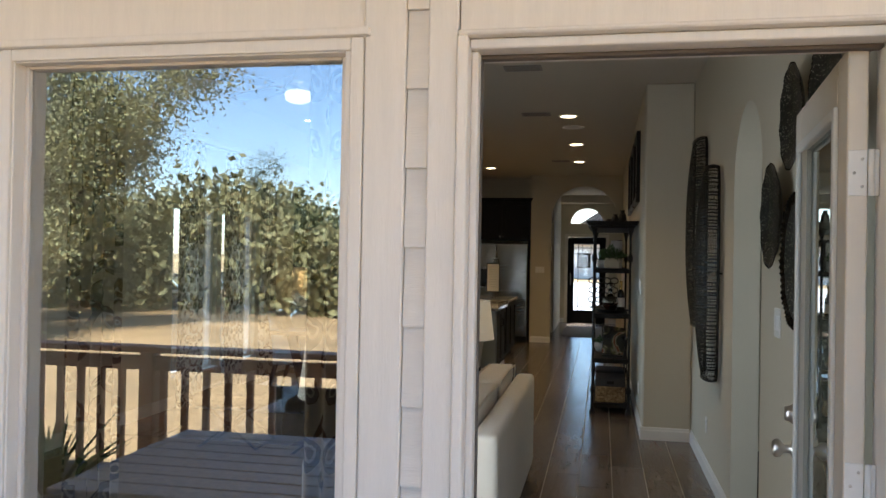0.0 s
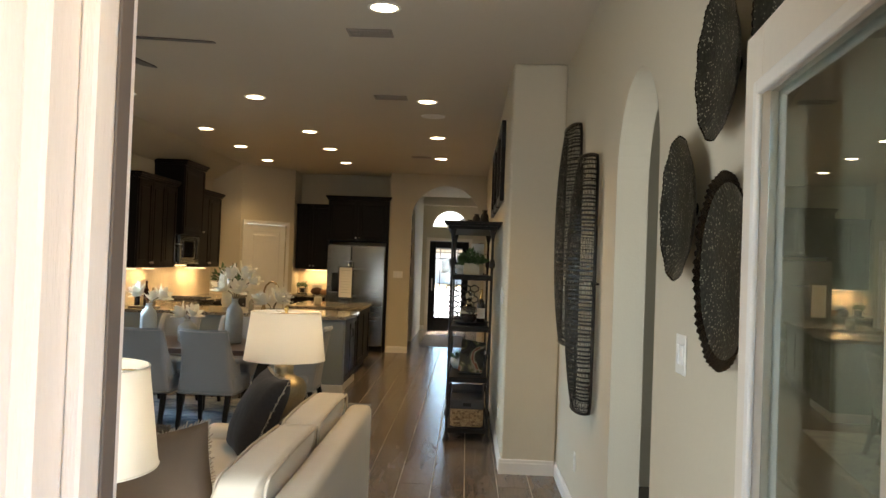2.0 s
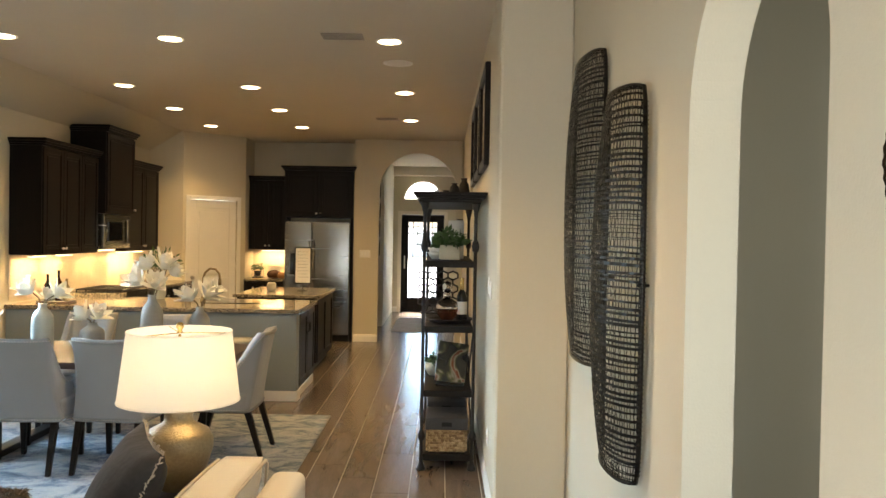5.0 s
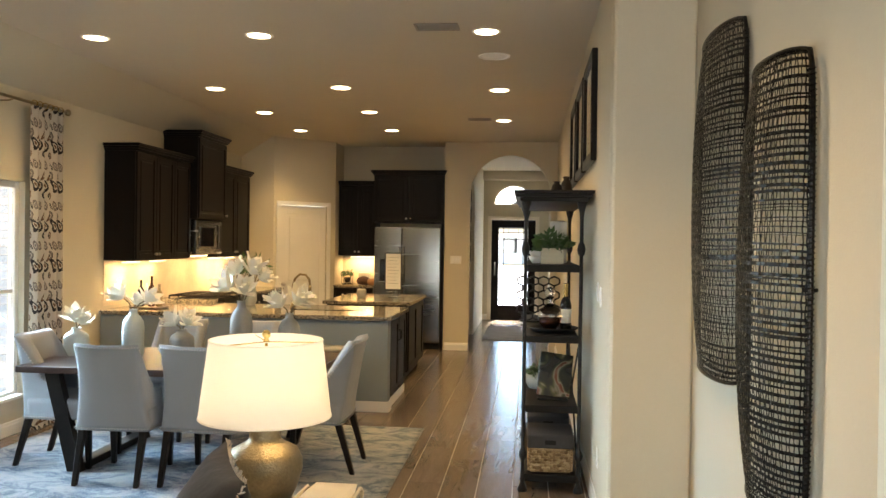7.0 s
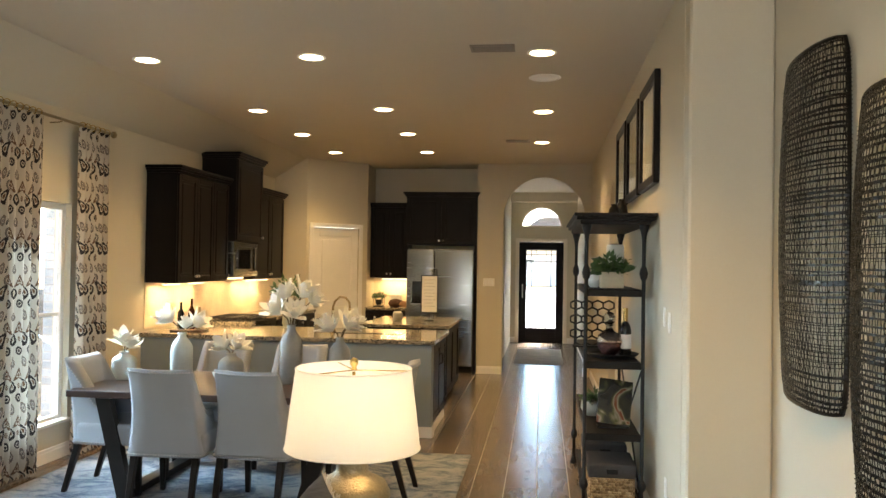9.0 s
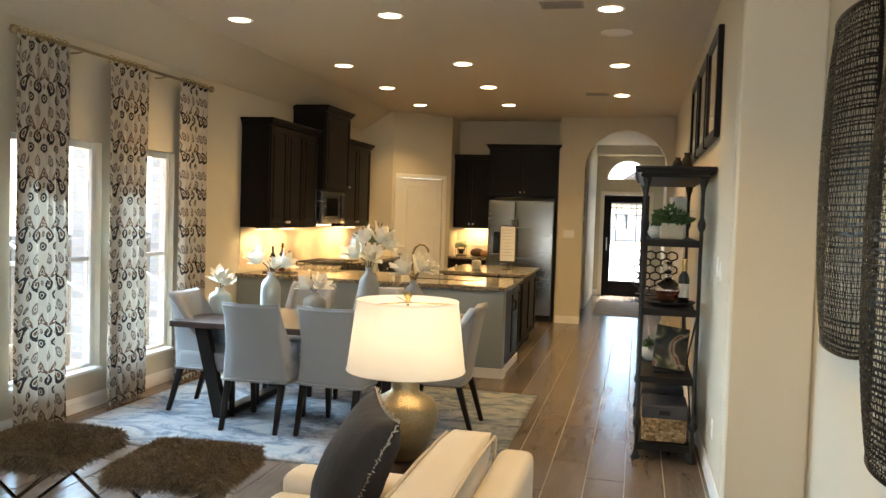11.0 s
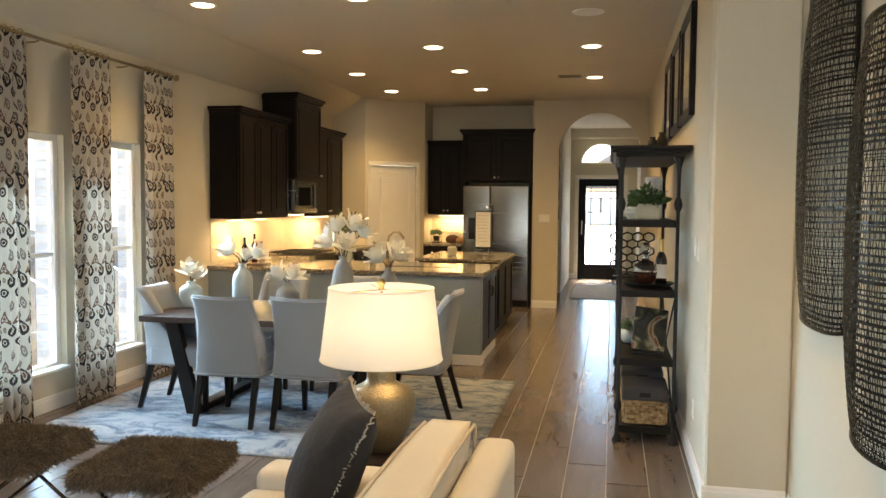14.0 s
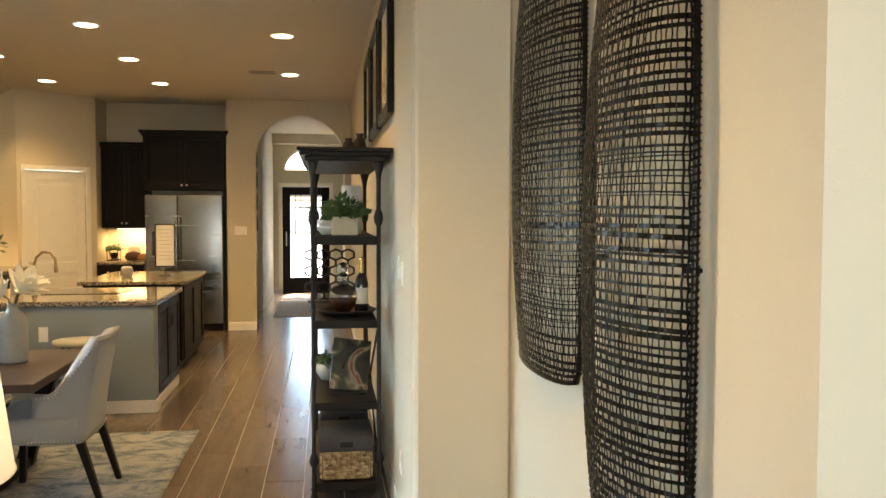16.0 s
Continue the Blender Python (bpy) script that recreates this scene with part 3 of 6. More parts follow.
# ---- outside the west windows: brick reveal, fence ----
rev = S(box("wall_brick_west", XL - .27, 6.93, -.3, XL - .152, 8.4, 2.4, M_MORTAR, None, 0), "grey brick veneer beside the window", "wall")
rev2 = S(box("wall_brick_pier", XL - .27, 5.88, -.3, XL - .152, 5.96, 2.4, M_MORTAR, None, 0), "grey brick pier between the windows", "wall")
bme = bpy.data.meshes.new("brick")
t = box_bm(0, -.004, 0, .115, .11, .057, .003, 1)
t.to_mesh(bme)
t.free()
bme.materials.append(M_BRICK)
for par, yy in ((rev, 6.93), (rev2, 5.88)):
    for k in range(32):
        o = new("brick", bme)
        o.parent = par
        o.matrix_basis = pose(XL - .2685, yy - .001, -.2 + k * .068)
        if par is rev2:
            o.scale = (1, .82, 1)
fence = thing("cedar_fence", "weathered grey cedar privacy fence with top rail", "fence", (-4.4, 0, -.3))
for k in range(60):
    box("board", -.01, 2.2 + k * .145, 0, .012, 2.2 + k * .145 + .138, 1.5 + .006 * (k % 3), M_FENCE, fence, .004)
for z in (.3, 1.36):
    box("rail", .012, 2.2, z, .05, 10.9, z + .09, M_FENCE, fence)

# ---- patio side of the house ----
def south(name, x0, z0, x1, z1, m=M_SIDETRIM):
    return S(box(name, x0, YF + .02, z0, x1, YI, z1, m, None, 0), "taupe painted exterior wall", "wall")
south("wall_south_1", -3.4, -.05, .452, CEIL)
south("wall_south_2", 1.335, -.05, 1.625, CEIL)
south("wall_south_3", 2.535, -.05, 4.6, CEIL)
south("wall_south_4", .452, 2.016, 1.335, CEIL)
south("wall_south_5", 1.625, 2.034, 2.535, CEIL)
south("wall_south_6", .452, -.05, 1.335, .28)
def trim(x0, z0, x1, z1, y=YF, label="taupe painted flat exterior trim board"):
    S(box("trim", x0, y, z0, x1, YF + .02, z1, M_SIDETRIM, None, .003), label, "trim")
trim(1.385, -.02, 1.482, 2.75, YF - .018)
trim(1.536, -.02, 1.603, 2.75, YF - .018)
trim(.30, 2.037, 1.383, 2.75, YF - .004)
trim(.30, -.02, .43, 2.036, YF - .004)
trim(1.606, 2.04, 2.75, 2.75, YF - .004)
trim(2.545, -.02, 2.66, 2.036, YF - .004)
trim(2.664, -.02, 4.6, 2.036, YF - .002)
# lap siding between the two casings
lap = thing("lap_siding", "taupe embossed lap siding boards", "siding", (1.484, YF, 0), kind="structure")
for k in range(-1, 15):
    z = .098 + k * .1818
    b = bmesh.new()
    join(b, prism_bm([(-.011, z), (.004, z), (.014, z + .192), (.004, z + .192)], 0, .050, 'x'))
    part("lap_board", b, M_SIDING, lap)
# stepped casing round the window
cas = thing("window_3", "patio window with stepped taupe casing and a clear reflecting pane", "window", (0, YF, 0), kind="structure")
def rim(name, x0, z0, x1, z1, w, y0, y1, m, par, bev=.004):
    b = bmesh.new()
    for q in ((x0, z0, x0 + w, z1), (x1 - w, z0, x1, z1), (x0 + w, z0, x1 - w, z0 + w), (x0 + w, z1 - w, x1 - w, z1)):
        join(b, box_bm(q[0], y0, q[1], q[2], y1, q[3], bev, 2))
    return part(name, b, m, par)
rim("casing", .43, .24, 1.383, 2.036, .030, -.022, .02, M_SIDETRIM, cas)
rim("casing", .448, .262, 1.352, 2.018, .016, -.012, .03, M_SIDETRIM, cas)
box("drip_cap", .405, -.04, 2.036, 1.40, .015, 2.056, M_SIDETRIM, cas, .006, seg=2)
rim("window_frame", .452, .28, 1.335, 2.016, .02, .03, .07, M_SIDETRIM, cas)
p = box("pane", .47, .045, .298, 1.317, .051, 1.998, M_COATED, cas, 0)
p.visible_shadow = False

# drapery just inside the patio window
def drape(x0, x1, seed):
    cu = thing("curtain", "ivory linen curtain printed with black and brown ikat medallions", "curtain", (x0, YI + .12, 0), group="curtains at the patio window")
    b = bmesh.new()
    uv = b.loops.layers.uv.new("UVMap")
    n, W = 60, x1 - x0
    rows = [[b.verts.new((W * i / n, .03 * math.sin(i / n * 5 * 6.283 + seed) * (1 - .2 * z), .02 + 2.5 * z)) for i in range(n + 1)] for z in (0, .33, .66, 1)]
    for j in range(3):
        for i in range(n):
            f = b.faces.new((rows[j][i], rows[j][i + 1], rows[j + 1][i + 1], rows[j + 1][i]))
            f.smooth = True
            for lp, (a, z) in zip(f.loops, ((i, j), (i + 1, j), (i + 1, j + 1), (i, j + 1))):
                lp[uv].uv = (a / n * W * 1.5, z * .83)
    part("cloth", b, M_CURTAIN, cu)
drape(.42, .60, 0.0)
drape(1.14, 1.40, 2.0)

# patio door: casing, frame, open leaf
dfr = thing("door_frame_patio", "taupe painted patio door frame with stop and dark weatherstrip", "door frame", (0, YF, 0), kind="structure")
for x0, x1 in ((1.604, 1.628), (2.515, 2.545)):
    box("jamb", x0, -.03, 0, x1, .115, 2.03, M_SIDETRIM, dfr, .004)
box("jamb", 1.604, -.03, 2.03, 2.545, .018, 2.042, M_SIDETRIM, dfr, .004)
box("jamb", 1.6285, .0, 2.005, 2.5145, .148, 2.028, M_SIDETRIM, dfr, .003)
box("jamb", 1.6282, .02, 0, 1.645, .09, 2.004, M_SIDETRIM, dfr, .003)
for q in ((1.645, .06, .01, 1.648, .09, 1.995), (1.629, .06, 1.995, 2.514, .09, 2.0045)):
    box("weatherstrip", *q, M_WEATHER, dfr, .002)
box("threshold", 1.629, .0, -.02, 2.514, .16, .018, M_NICKEL, dfr, .004)
leaf = thing("door_1", "open cream full-glass patio door on white hinges", "door", (2.493, YF + .09, .02), 90 - 5.5, kind="structure")
LW, LH, LT = .86, 1.985, .042
b = bmesh.new()
for q in ((0, 0, .125, LH), (LW - .125, 0, LW, LH), (.125, 0, LW - .125, .22), (.125, LH - .13, LW - .125, LH)):
    join(b, box_bm(q[0], 0, q[1], q[2], LT, q[3], .003, 1))
part("leaf", b, M_DOORPAINT, leaf)
for y0, y1 in ((-.012, 0), (LT, LT + .012)):
    rim("glazing_bead", .105, .20, LW - .105, LH - .11, .028, y0, y1, M_TRIM, leaf, .005)
p = box("pane", .125, .016, .22, LW - .125, .026, LH - .13, M_DOORPANE, leaf, 0)
p.visible_shadow = False
for z in (.22, .98, 1.66):
    h = box("hinge", -.003, .002, z, .0, LT - .002, z + .10, M_WHITEPL, leaf, .001, "white painted hinge")
    tube("pin", [(-.006, -.006, z), (-.006, -.006, z + .10)], .007, M_WHITEPL, h, 10)
    box("jamb_leaf", -.006, -.021, z, -.002, -.011, z + .10, M_WHITEPL, h, .001)
    for k in range(3):
        tube("screw", [(-.0025, .012 + .016 * (k % 2), z + .02 + .03 * k), (-.0045, .012 + .016 * (k % 2), z + .02 + .03 * k)], .0035, M_NICKEL, h, 8)
for z, k in ((.93, 1), (1.04, 0)):
    for sg in (-1, 1):
        yb = 0 if sg < 0 else LT
        prof = [(0, 0), (.03, 0), (.031, .006), (.014, .012), (.012, .03), (.026, .042), (.029, .055), (.02, .066), (0, .068)] if k else [(0, 0), (.03, 0), (.031, .008), (.024, .018), (.022, .03), (0, .03)]
        b = lathe_bm(prof, 24)
        b.transform(Matrix.Translation((LW - .06, yb, z)) @ Matrix.Rotation(-sg * math.pi / 2, 4, 'X'))
        part("knob" if k else "deadbolt", b, M_NICKEL, leaf, "brushed nickel" , True)

# ---- patio, yard ----
S(box("patio_ceiling", -3.4, -3.4, 2.75, 4.6, YF - .0, 2.9, M_SIDETRIM, None, 0), "taupe painted patio ceiling", "ceiling")
ground = bmesh.new()
for x0, y0, x1, y1 in ((-900, -900, 900, -4.0), (-900, -4.0, -2.6, 900), (4.7, -4.0, 900, 900), (-2.6, 17.6, 4.7, 900), (-2.6, -4.0, 4.7, 17.6)):
    vs = [ground.verts.new(c) for c in ((x0, y0, -.32), (x1, y0, -.32), (x1, y1, -.32), (x0, y1, -.32))]
    ground.faces.new(vs)
S(part("ground", ground, M_DRYGRASS), "dry golden grass field", "ground")
deck = thing("deck", "weathered plank deck", "deck", (0, 0, 0), kind="structure")
for k in range(24):
    y = -3.35 + k * .118
    box("deck_board", -2.6, y, -.06, 4.7, y + .112, -.025, M_DECK, deck, .004)
rail = thing("deck_railing", "reddish stained wooden deck railing", "railing", (0, -3.15, -.025))
for k in range(5):
    box("post", -2.55 + 1.75 * k, -.045, 0, -2.46 + 1.75 * k, .045, .96, M_REDWOOD, rail, .006)
box("top_rail", -2.6, -.075, .95, 4.7, .075, .985, M_REDWOOD, rail, .006)
for z in (.12, .84):
    box("rail", -2.55, -.02, z, 4.6, .02, z + .085, M_REDWOOD, rail)
for k in range(50):
    x = -2.36 + k * .14
    box("baluster", x, -.019, .205, x + .036, .019, .84, M_REDWOOD, rail, .003)
pt = thing("patio_table", "slate-grey slatted patio table", "table", (0.65, -1.67, -.025))
for k in range(8):
    box("slat", -.62, -.5 + k * .125, .70, .48, -.5 + k * .125 + .116, .725, M_BLUEGREY, pt, .004)
for x in (-.55, .41):
    for y in (-.44, .42):
        box("leg", x, y, 0, x + .06, y + .06, .70, M_BLUEGREY, pt, .004)
    box("apron", x, -.38, .62, x + .06, .42, .70, M_BLUEGREY, pt)
pot = thing("potted_agave", "spiky agave in a dark blue glazed pot", "plant", (-.28, -1.60, -.025))
lathe("pot", [(0, 0), (.16, 0), (.27, .32), (.26, .55), (.29, .60), (.27, .63), (.24, .60), (.24, .5), (0, .5)], mat("navy_glaze", (0.03, 0.06, 0.10), .2, var=.2), pot)
rnd = random.Random(5)
for k in range(34):
    a, e = rnd.uniform(0, 6.28), rnd.uniform(.25, 1.35)
    L = rnd.uniform(.42, .62)
    d = Vector((math.cos(a) * math.cos(e), math.sin(a) * math.cos(e), math.sin(e)))
    s = Vector((-math.sin(a), math.cos(a), 0)) * .02
    b = bmesh.new()
    o = Vector((0, 0, .52))
    vs = [b.verts.new(o + d * L * f + s * w + Vector((0, 0, -.12 * f * f))) for f, w in ((0, -1), (.5, -.8), (1, 0), (.5, .8), (0, 1))]
    c0 = b.verts.new(o + d * L * .5 + Vector((0, 0, -.045)))
    for i in range(5):
        b.faces.new((vs[i], vs[(i + 1) % 5], c0))
    part("leaf", b, M_LEAF, pot)
pch = thing("patio_chair", "black metal patio chair", "chair", (.50, -2.47, -.025))
box("seat", -.25, -.22, .42, .25, .22, .45, M_BLACK, pch, .01)
box("backrest", -.25, -.24, .5, .25, -.21, .86, M_BLACK, pch, .01)
for x in (-.24, .21):
    for y in (-.23, .19):
        box("leg", x, y, 0, x + .03, y + .03, .86 if y < 0 else .42, M_BLACK, pch, .004)

def tree(name, label, x, y, h, crown, seed, m, leaves):
    rnd = random.Random(seed)
    t = thing(name, label, "tree", (x, y, -.32))
    limbs = bmesh.new()
    join(limbs, tube_bm([(0, 0, -.1), (.1, .05, h * .2), (-.1, .1, h * .42)], .05 * h, 10, .03 * h))
    tips = []
    for k in range(16):
        a = rnd.uniform(0, 6.28)
        z0 = h * rnd.uniform(.18, .42)
        r = crown * rnd.uniform(.55, 1)
        z1 = h * rnd.uniform(.10, .95)
        mid = Vector((math.cos(a) * r * .5 + rnd.uniform(-.3, .3), math.sin(a) * r * .5, (z0 + z1) / 2 + rnd.uniform(0, .4)))
        end = Vector((math.cos(a) * r, math.sin(a) * r, z1))
        join(limbs, tube_bm([(0, .05, z0), mid, end], .014 * h, 6, .003 * h))
        tips += [mid, end, (mid + end) / 2]
        for q in range(3):
            e2 = (mid if q else end) + Vector((rnd.uniform(-1, 1), rnd.uniform(-1, 1), rnd.uniform(-.5, .8))) * crown * .35
            join(limbs, tube_bm([(mid if q else end), e2], .005 * h, 5, .001 * h))
            tips.append(e2)
    part("trunk", limbs, M_BARK, t, "", True)
    vs, fs = [], []
    for k in range(leaves):
        c = rnd.choice(tips) + Vector((rnd.gauss(0, 1), rnd.gauss(0, 1), rnd.gauss(0, .8))) * crown * .12
        s = rnd.uniform(.035, .07) * h / 7
        u = Vector((rnd.gauss(0, 1), rnd.gauss(0, 1), rnd.gauss(0, 1))).normalized()
        w = u.cross(Vector((rnd.gauss(0, 1), rnd.gauss(0, 1), rnd.gauss(0, 1)))).normalized()
        i = len(vs)
        vs += [c - u * s, c + w * s * .5, c + u * s, c - w * s * .5]
        fs.append((i, i + 1, i + 2, i + 3))
    me = bpy.data.meshes.new("crown")
    me.from_pydata([tuple(v) for v in vs], [], fs)
    me.materials.append(m)
    o = new("crown", me)
    o.parent = t
tree("oak_tree", "tall live oak with a ragged grey-green crown", -11.7, -15.5, 7.4, 4.0, 1, M_TREE, 110000)
tree("oak_tree", "rounded dark green live oak", -8.9, -27, 4.6, 3.0, 2, M_TREE2, 70000)
tree("oak_tree", "tall live oak with a ragged grey-green crown", -15, -19, 8.0, 4.5, 3, M_TREE, 26000)
vs, fs = [], []
rnd = random.Random(9)
for k in range(90000):
    x = rnd.uniform(-36, 8)
    y = -26 + rnd.uniform(-5, 5)
    z = -.35 + rnd.random() ** .8 * (3.3 + .7 * math.sin(x * .4) + .5 * math.sin(x * 1.1) + rnd.gauss(0, .3))
    c, s = Vector((x, y, z)), rnd.uniform(.08, .2)
    u = Vector((rnd.gauss(0, 1), rnd.gauss(0, 1), rnd.gauss(0, 1))).normalized()
    w = u.cross(Vector((rnd.gauss(0, 1), rnd.gauss(0, 1), rnd.gauss(0, 1)))).normalized()
    i = len(vs)
    vs += [c - u * s, c + w * s * .6, c + u * s, c - w * s * .6]
    fs.append((i, i + 1, i + 2, i + 3))
me = bpy.data.meshes.new("far_brush")
me.from_pydata([tuple(v) for v in vs], [], fs)
me.materials.append(M_TREE)
tagged(new("far_brush", me), "line of scrubby oak brush beyond the field", "brush", kind="stuff")

# ---- street side ----
S(box("driveway", -8, 17.6, -.5, 9, 60, -.25, M_CONCRETE, None, 0), "pale concrete driveway", "pavement")
S(box("porch", .4, YE + .12, -.4, 3.0, 19.2, -.03, M_CONCRETE, None, 0), "concrete entry porch", "pavement")
house = thing("neighbor_house", "tan brick house across the street with shingled roof", "house", (4.5, 75, -.3))
box("wall", -7, 0, 0, 7, 8, 3.2, M_TANBRICK, house, 0)
part("roof", prism_bm([(-7.6, 3.2), (7.6, 3.2), (3, 6.2), (-3, 6.2)], -.6, 8.6), mat("grey_shingle", (.10, .09, .085), .9, var=.3), house)
for x in (-5, -1.6, 4.4):
    wv = box("window", x, -.05, .9, x + 1.5, .02, 2.5, M_TRIM, house, .01)
    box("pane", x + .1, -.07, 1.0, x + 1.4, -.045, 2.4, M_BLACKGL, wv, 0)

# ---- ceiling fixtures ----
def can_light(x, y, lit=9.0, z=CEIL):
    c = thing("recessed_light", "lit recessed ceiling light with white trim ring", "ceiling light", (x, y, z), group="recessed ceiling lights")
    lathe("trim_ring", [(.079, -.001), (.088, -.001), (.100, -.004), (.101, -.009), (.090, -.013), (.081, -.011), (.079, -.001)], M_WHITEPL, c, n=28)
    lathe("bulb", [(0, -.010), (.05, -.009), (.080, -.006), (.080, -.001), (0, -.001)], M_BULB, c, n=24)
    l = new("can_lamp", bpy.data.lights.new("can_lamp", 'SPOT'))
    l.data.energy, l.data.color, l.data.spot_size, l.data.spot_blend = lit * .98, WARM, radians(125), .7
    l.data.shadow_soft_size = .06
    l.matrix_world = look((x, y, z - .03), (x, y, 0))
for x, y in ((-1.31, 6.33), (-.07, 6.325), (1.56, 6.30), (-1.18, 8.30), (.067, 8.285), (1.575, 8.46), (-1.17, 9.75), (.06, 9.73), (-1.165, 11.24), (.065, 11.23), (1.56, 10.40)):
    can_light(x, y)
can_light(1.44, 3.53, 17.0)
for x, y in ((.95, -1.9), (-.9, -1.9)):
    can_light(x, y, 8.0, 2.75)
M_VENT = mat("taupe_vent_paint", (.26, .22, .18), .5, var=.05)
def vent(x, y, w, h, label="white louvered ceiling air vent"):
    v = thing("ceiling_vent", label, "vent", (x, y, CEIL), group="ceiling vents")
    rim_b = bmesh.new()
    for q in ((-w / 2, -h / 2, -w / 2 + .02, h / 2), (w / 2 - .02, -h / 2, w / 2, h / 2), (-w / 2 + .02, -h / 2, w / 2 - .02, -h / 2 + .02), (-w / 2 + .02, h / 2 - .02, w / 2 - .02, h / 2)):
        join(rim_b, box_bm(q[0], q[1], -.010, q[2], q[3], -.001, .002, 1))
    part("frame", rim_b, M_VENT, v)
    box("backing", -w / 2 + .02, -h / 2 + .02, -.003, w / 2 - .02, h / 2 - .02, -.001, M_BLACK, v, 0)
    for k in range(5):
        yy = -h / 2 + .03 + k * (h - .05) / 5
        box("slat", -w / 2 + .02, yy, -.009, w / 2 - .02, yy + .007, -.005, M_VENT, v, 0)
vent(1.23, 6.17, .30, .17)
vent(1.29, 4.08, .30, .17)
vent(1.28, 10.3, .28, .16)
sp = thing("ceiling_speaker", "round white in-ceiling speaker grille", "speaker", (1.583, 7.06, CEIL))
lathe("grille", [(0, -.006), (.10, -.006), (.105, -.002), (.105, -.001), (0, -.001)], M_TRIM, sp)
lathe("bezel", [(.105, -.001), (.125, -.001), (.125, -.006), (.118, -.009), (.105, -.007), (.105, -.001)], M_WHITEPL, sp)

fan = thing("ceiling_fan", "brushed bronze ceiling fan with dark wood blades and a lit bowl", "ceiling fan", (-.25, 3.20, CEIL))
M_FANBLADE = mat("dark_oak_blade", (.05, .035, .025), .45, var=.3, stretch=(.2, 4, 1))
lathe("canopy", [(0, -.001), (.07, -.001), (.07, -.03), (.03, -.05), (0, -.05)], M_NICKEL, fan)
tube("downrod", [(0, 0, -.05), (0, 0, -.22)], .012, M_NICKEL, fan)
lathe("motor", [(0, -.22), (.05, -.22), (.11, -.25), (.12, -.30), (.10, -.34), (0, -.34)], M_NICKEL, fan)
lathe("light_bowl", [(.085, -.34), (.10, -.36), (.09, -.40), (.05, -.42), (0, -.425)], glow("lit_fan_bowl", (1, .85, .62), .5), fan)
for k in range(5):
    a = math.radians(8 + 72 * k)
    b = prism_bm([(.20, -.055), (.30, -.066), (.70, -.072), (.76, -.05), (.76, .05), (.70, .072), (.30, .066), (.20, .055)], -.006, .0, 'z')
    b.transform(Matrix.Rotation(a, 4, 'Z') @ Matrix.Translation((0, 0, -.30)) @ Matrix.Rotation(radians(10), 4, 'X'))
    bl = part("blade", b, M_FANBLADE, fan)
    b = box_bm(.09, -.018, -.312, .24, .018, -.304, .003, 1)
    b.transform(Matrix.Rotation(a, 4, 'Z'))
    part("blade_arm", b, M_NICKEL, bl)

# ---- kitchen ----
def knob(x, y, z, parent, axis='Y', sg=-1):
    b = lathe_bm([(0, 0), (.006, 0), (.006, .012), (.014, .017), (.015, .024), (.009, .029), (0, .03)], 14)
    b.transform(Matrix.Translation((x, y, z)) @ Matrix.Rotation(-sg * math.pi / 2, 4, 'X'))
    return part("knob", b, M_NICKEL, parent, "brushed nickel knob", True)

def upper_cabinet(loc, rz, w, h, d, doors, label, crown=.07, under=True):
    """Front faces local -y; the origin is the back left bottom corner of the front view."""
    c = thing("upper_cabinet", label, "cabinet", loc, rz, group="espresso wall cabinets")
    box("body", 0, -d, 0, w, 0, h, M_DARK, c, .002)
    dw = (w - .01) / doors
    for k in range(doors):
        dr = panel_door("door", c, .005 + k * dw + .002, .012, .005 + (k + 1) * dw - .002, h - .012, -d - .02, .02, M_DARK)
        side = 1 if k % 2 == 0 else 0
        if doors == 1:
            side = 1
        knob(.005 + (k + side) * dw + (-.03 if side else .03), -d - .02, .06, dr)
    if crown:
        b = bmesh.new()
        for o, z0, z1 in ((.012, 0, .02), (.026, .02, crown * .6), (.042, crown * .6, crown)):
            join(b, box_bm(-o, -d - .02 - o, h + z0, w + o, 0, h + z1, .004, 1))
        part("crown_moulding", b, M_DARK, c)
    return c

LBL = "espresso stained wall cabinet with raised panel doors"
for ya, yb, z0, h, nd in ((8.10, 9.36, 1.36, 1.06, 3), (10.20, 11.28, 1.36, 1.06, 2)):
    upper_cabinet((XL + .002, ya, z0), 90, yb - ya, h, .31, nd, LBL)
upper_cabinet((XL + .002, 9.37, 1.80), 90, .82, .92, .40, 1, "tall espresso wall cabinet over the microwave")
mw = thing("microwave", "stainless over-range microwave with dark glass door", "microwave", (XL + .002, 9.40, 1.40), 90)
box("body", 0, -.38, 0, .76, 0, .395, M_STEEL, mw, .006)
box("door_glass", .10, -.392, .09, .50, -.38, .31, M_BLACKGL, mw, .003)
box("control_panel", .62, -.392, .06, .73, -.38, .34, M_BLACK, mw, .003)
tube("handle", [(.57, -.385, .06), (.57, -.42, .08), (.57, -.42, .32), (.57, -.385, .34)], .008, M_STEEL, mw)
bs = S(box("wall_backsplash_west", XL, 8.1, .915, XL + .008, 11.85, 1.36, M_BACKSPLASH, None, 0), "cream travertine tile backsplash", "wall")
S(box("wall_backsplash_north", -1.0, 13.092, .93, -.40, 13.1, 1.36, M_BACKSPLASH, None, 0), "cream travertine tile backsplash", "wall")
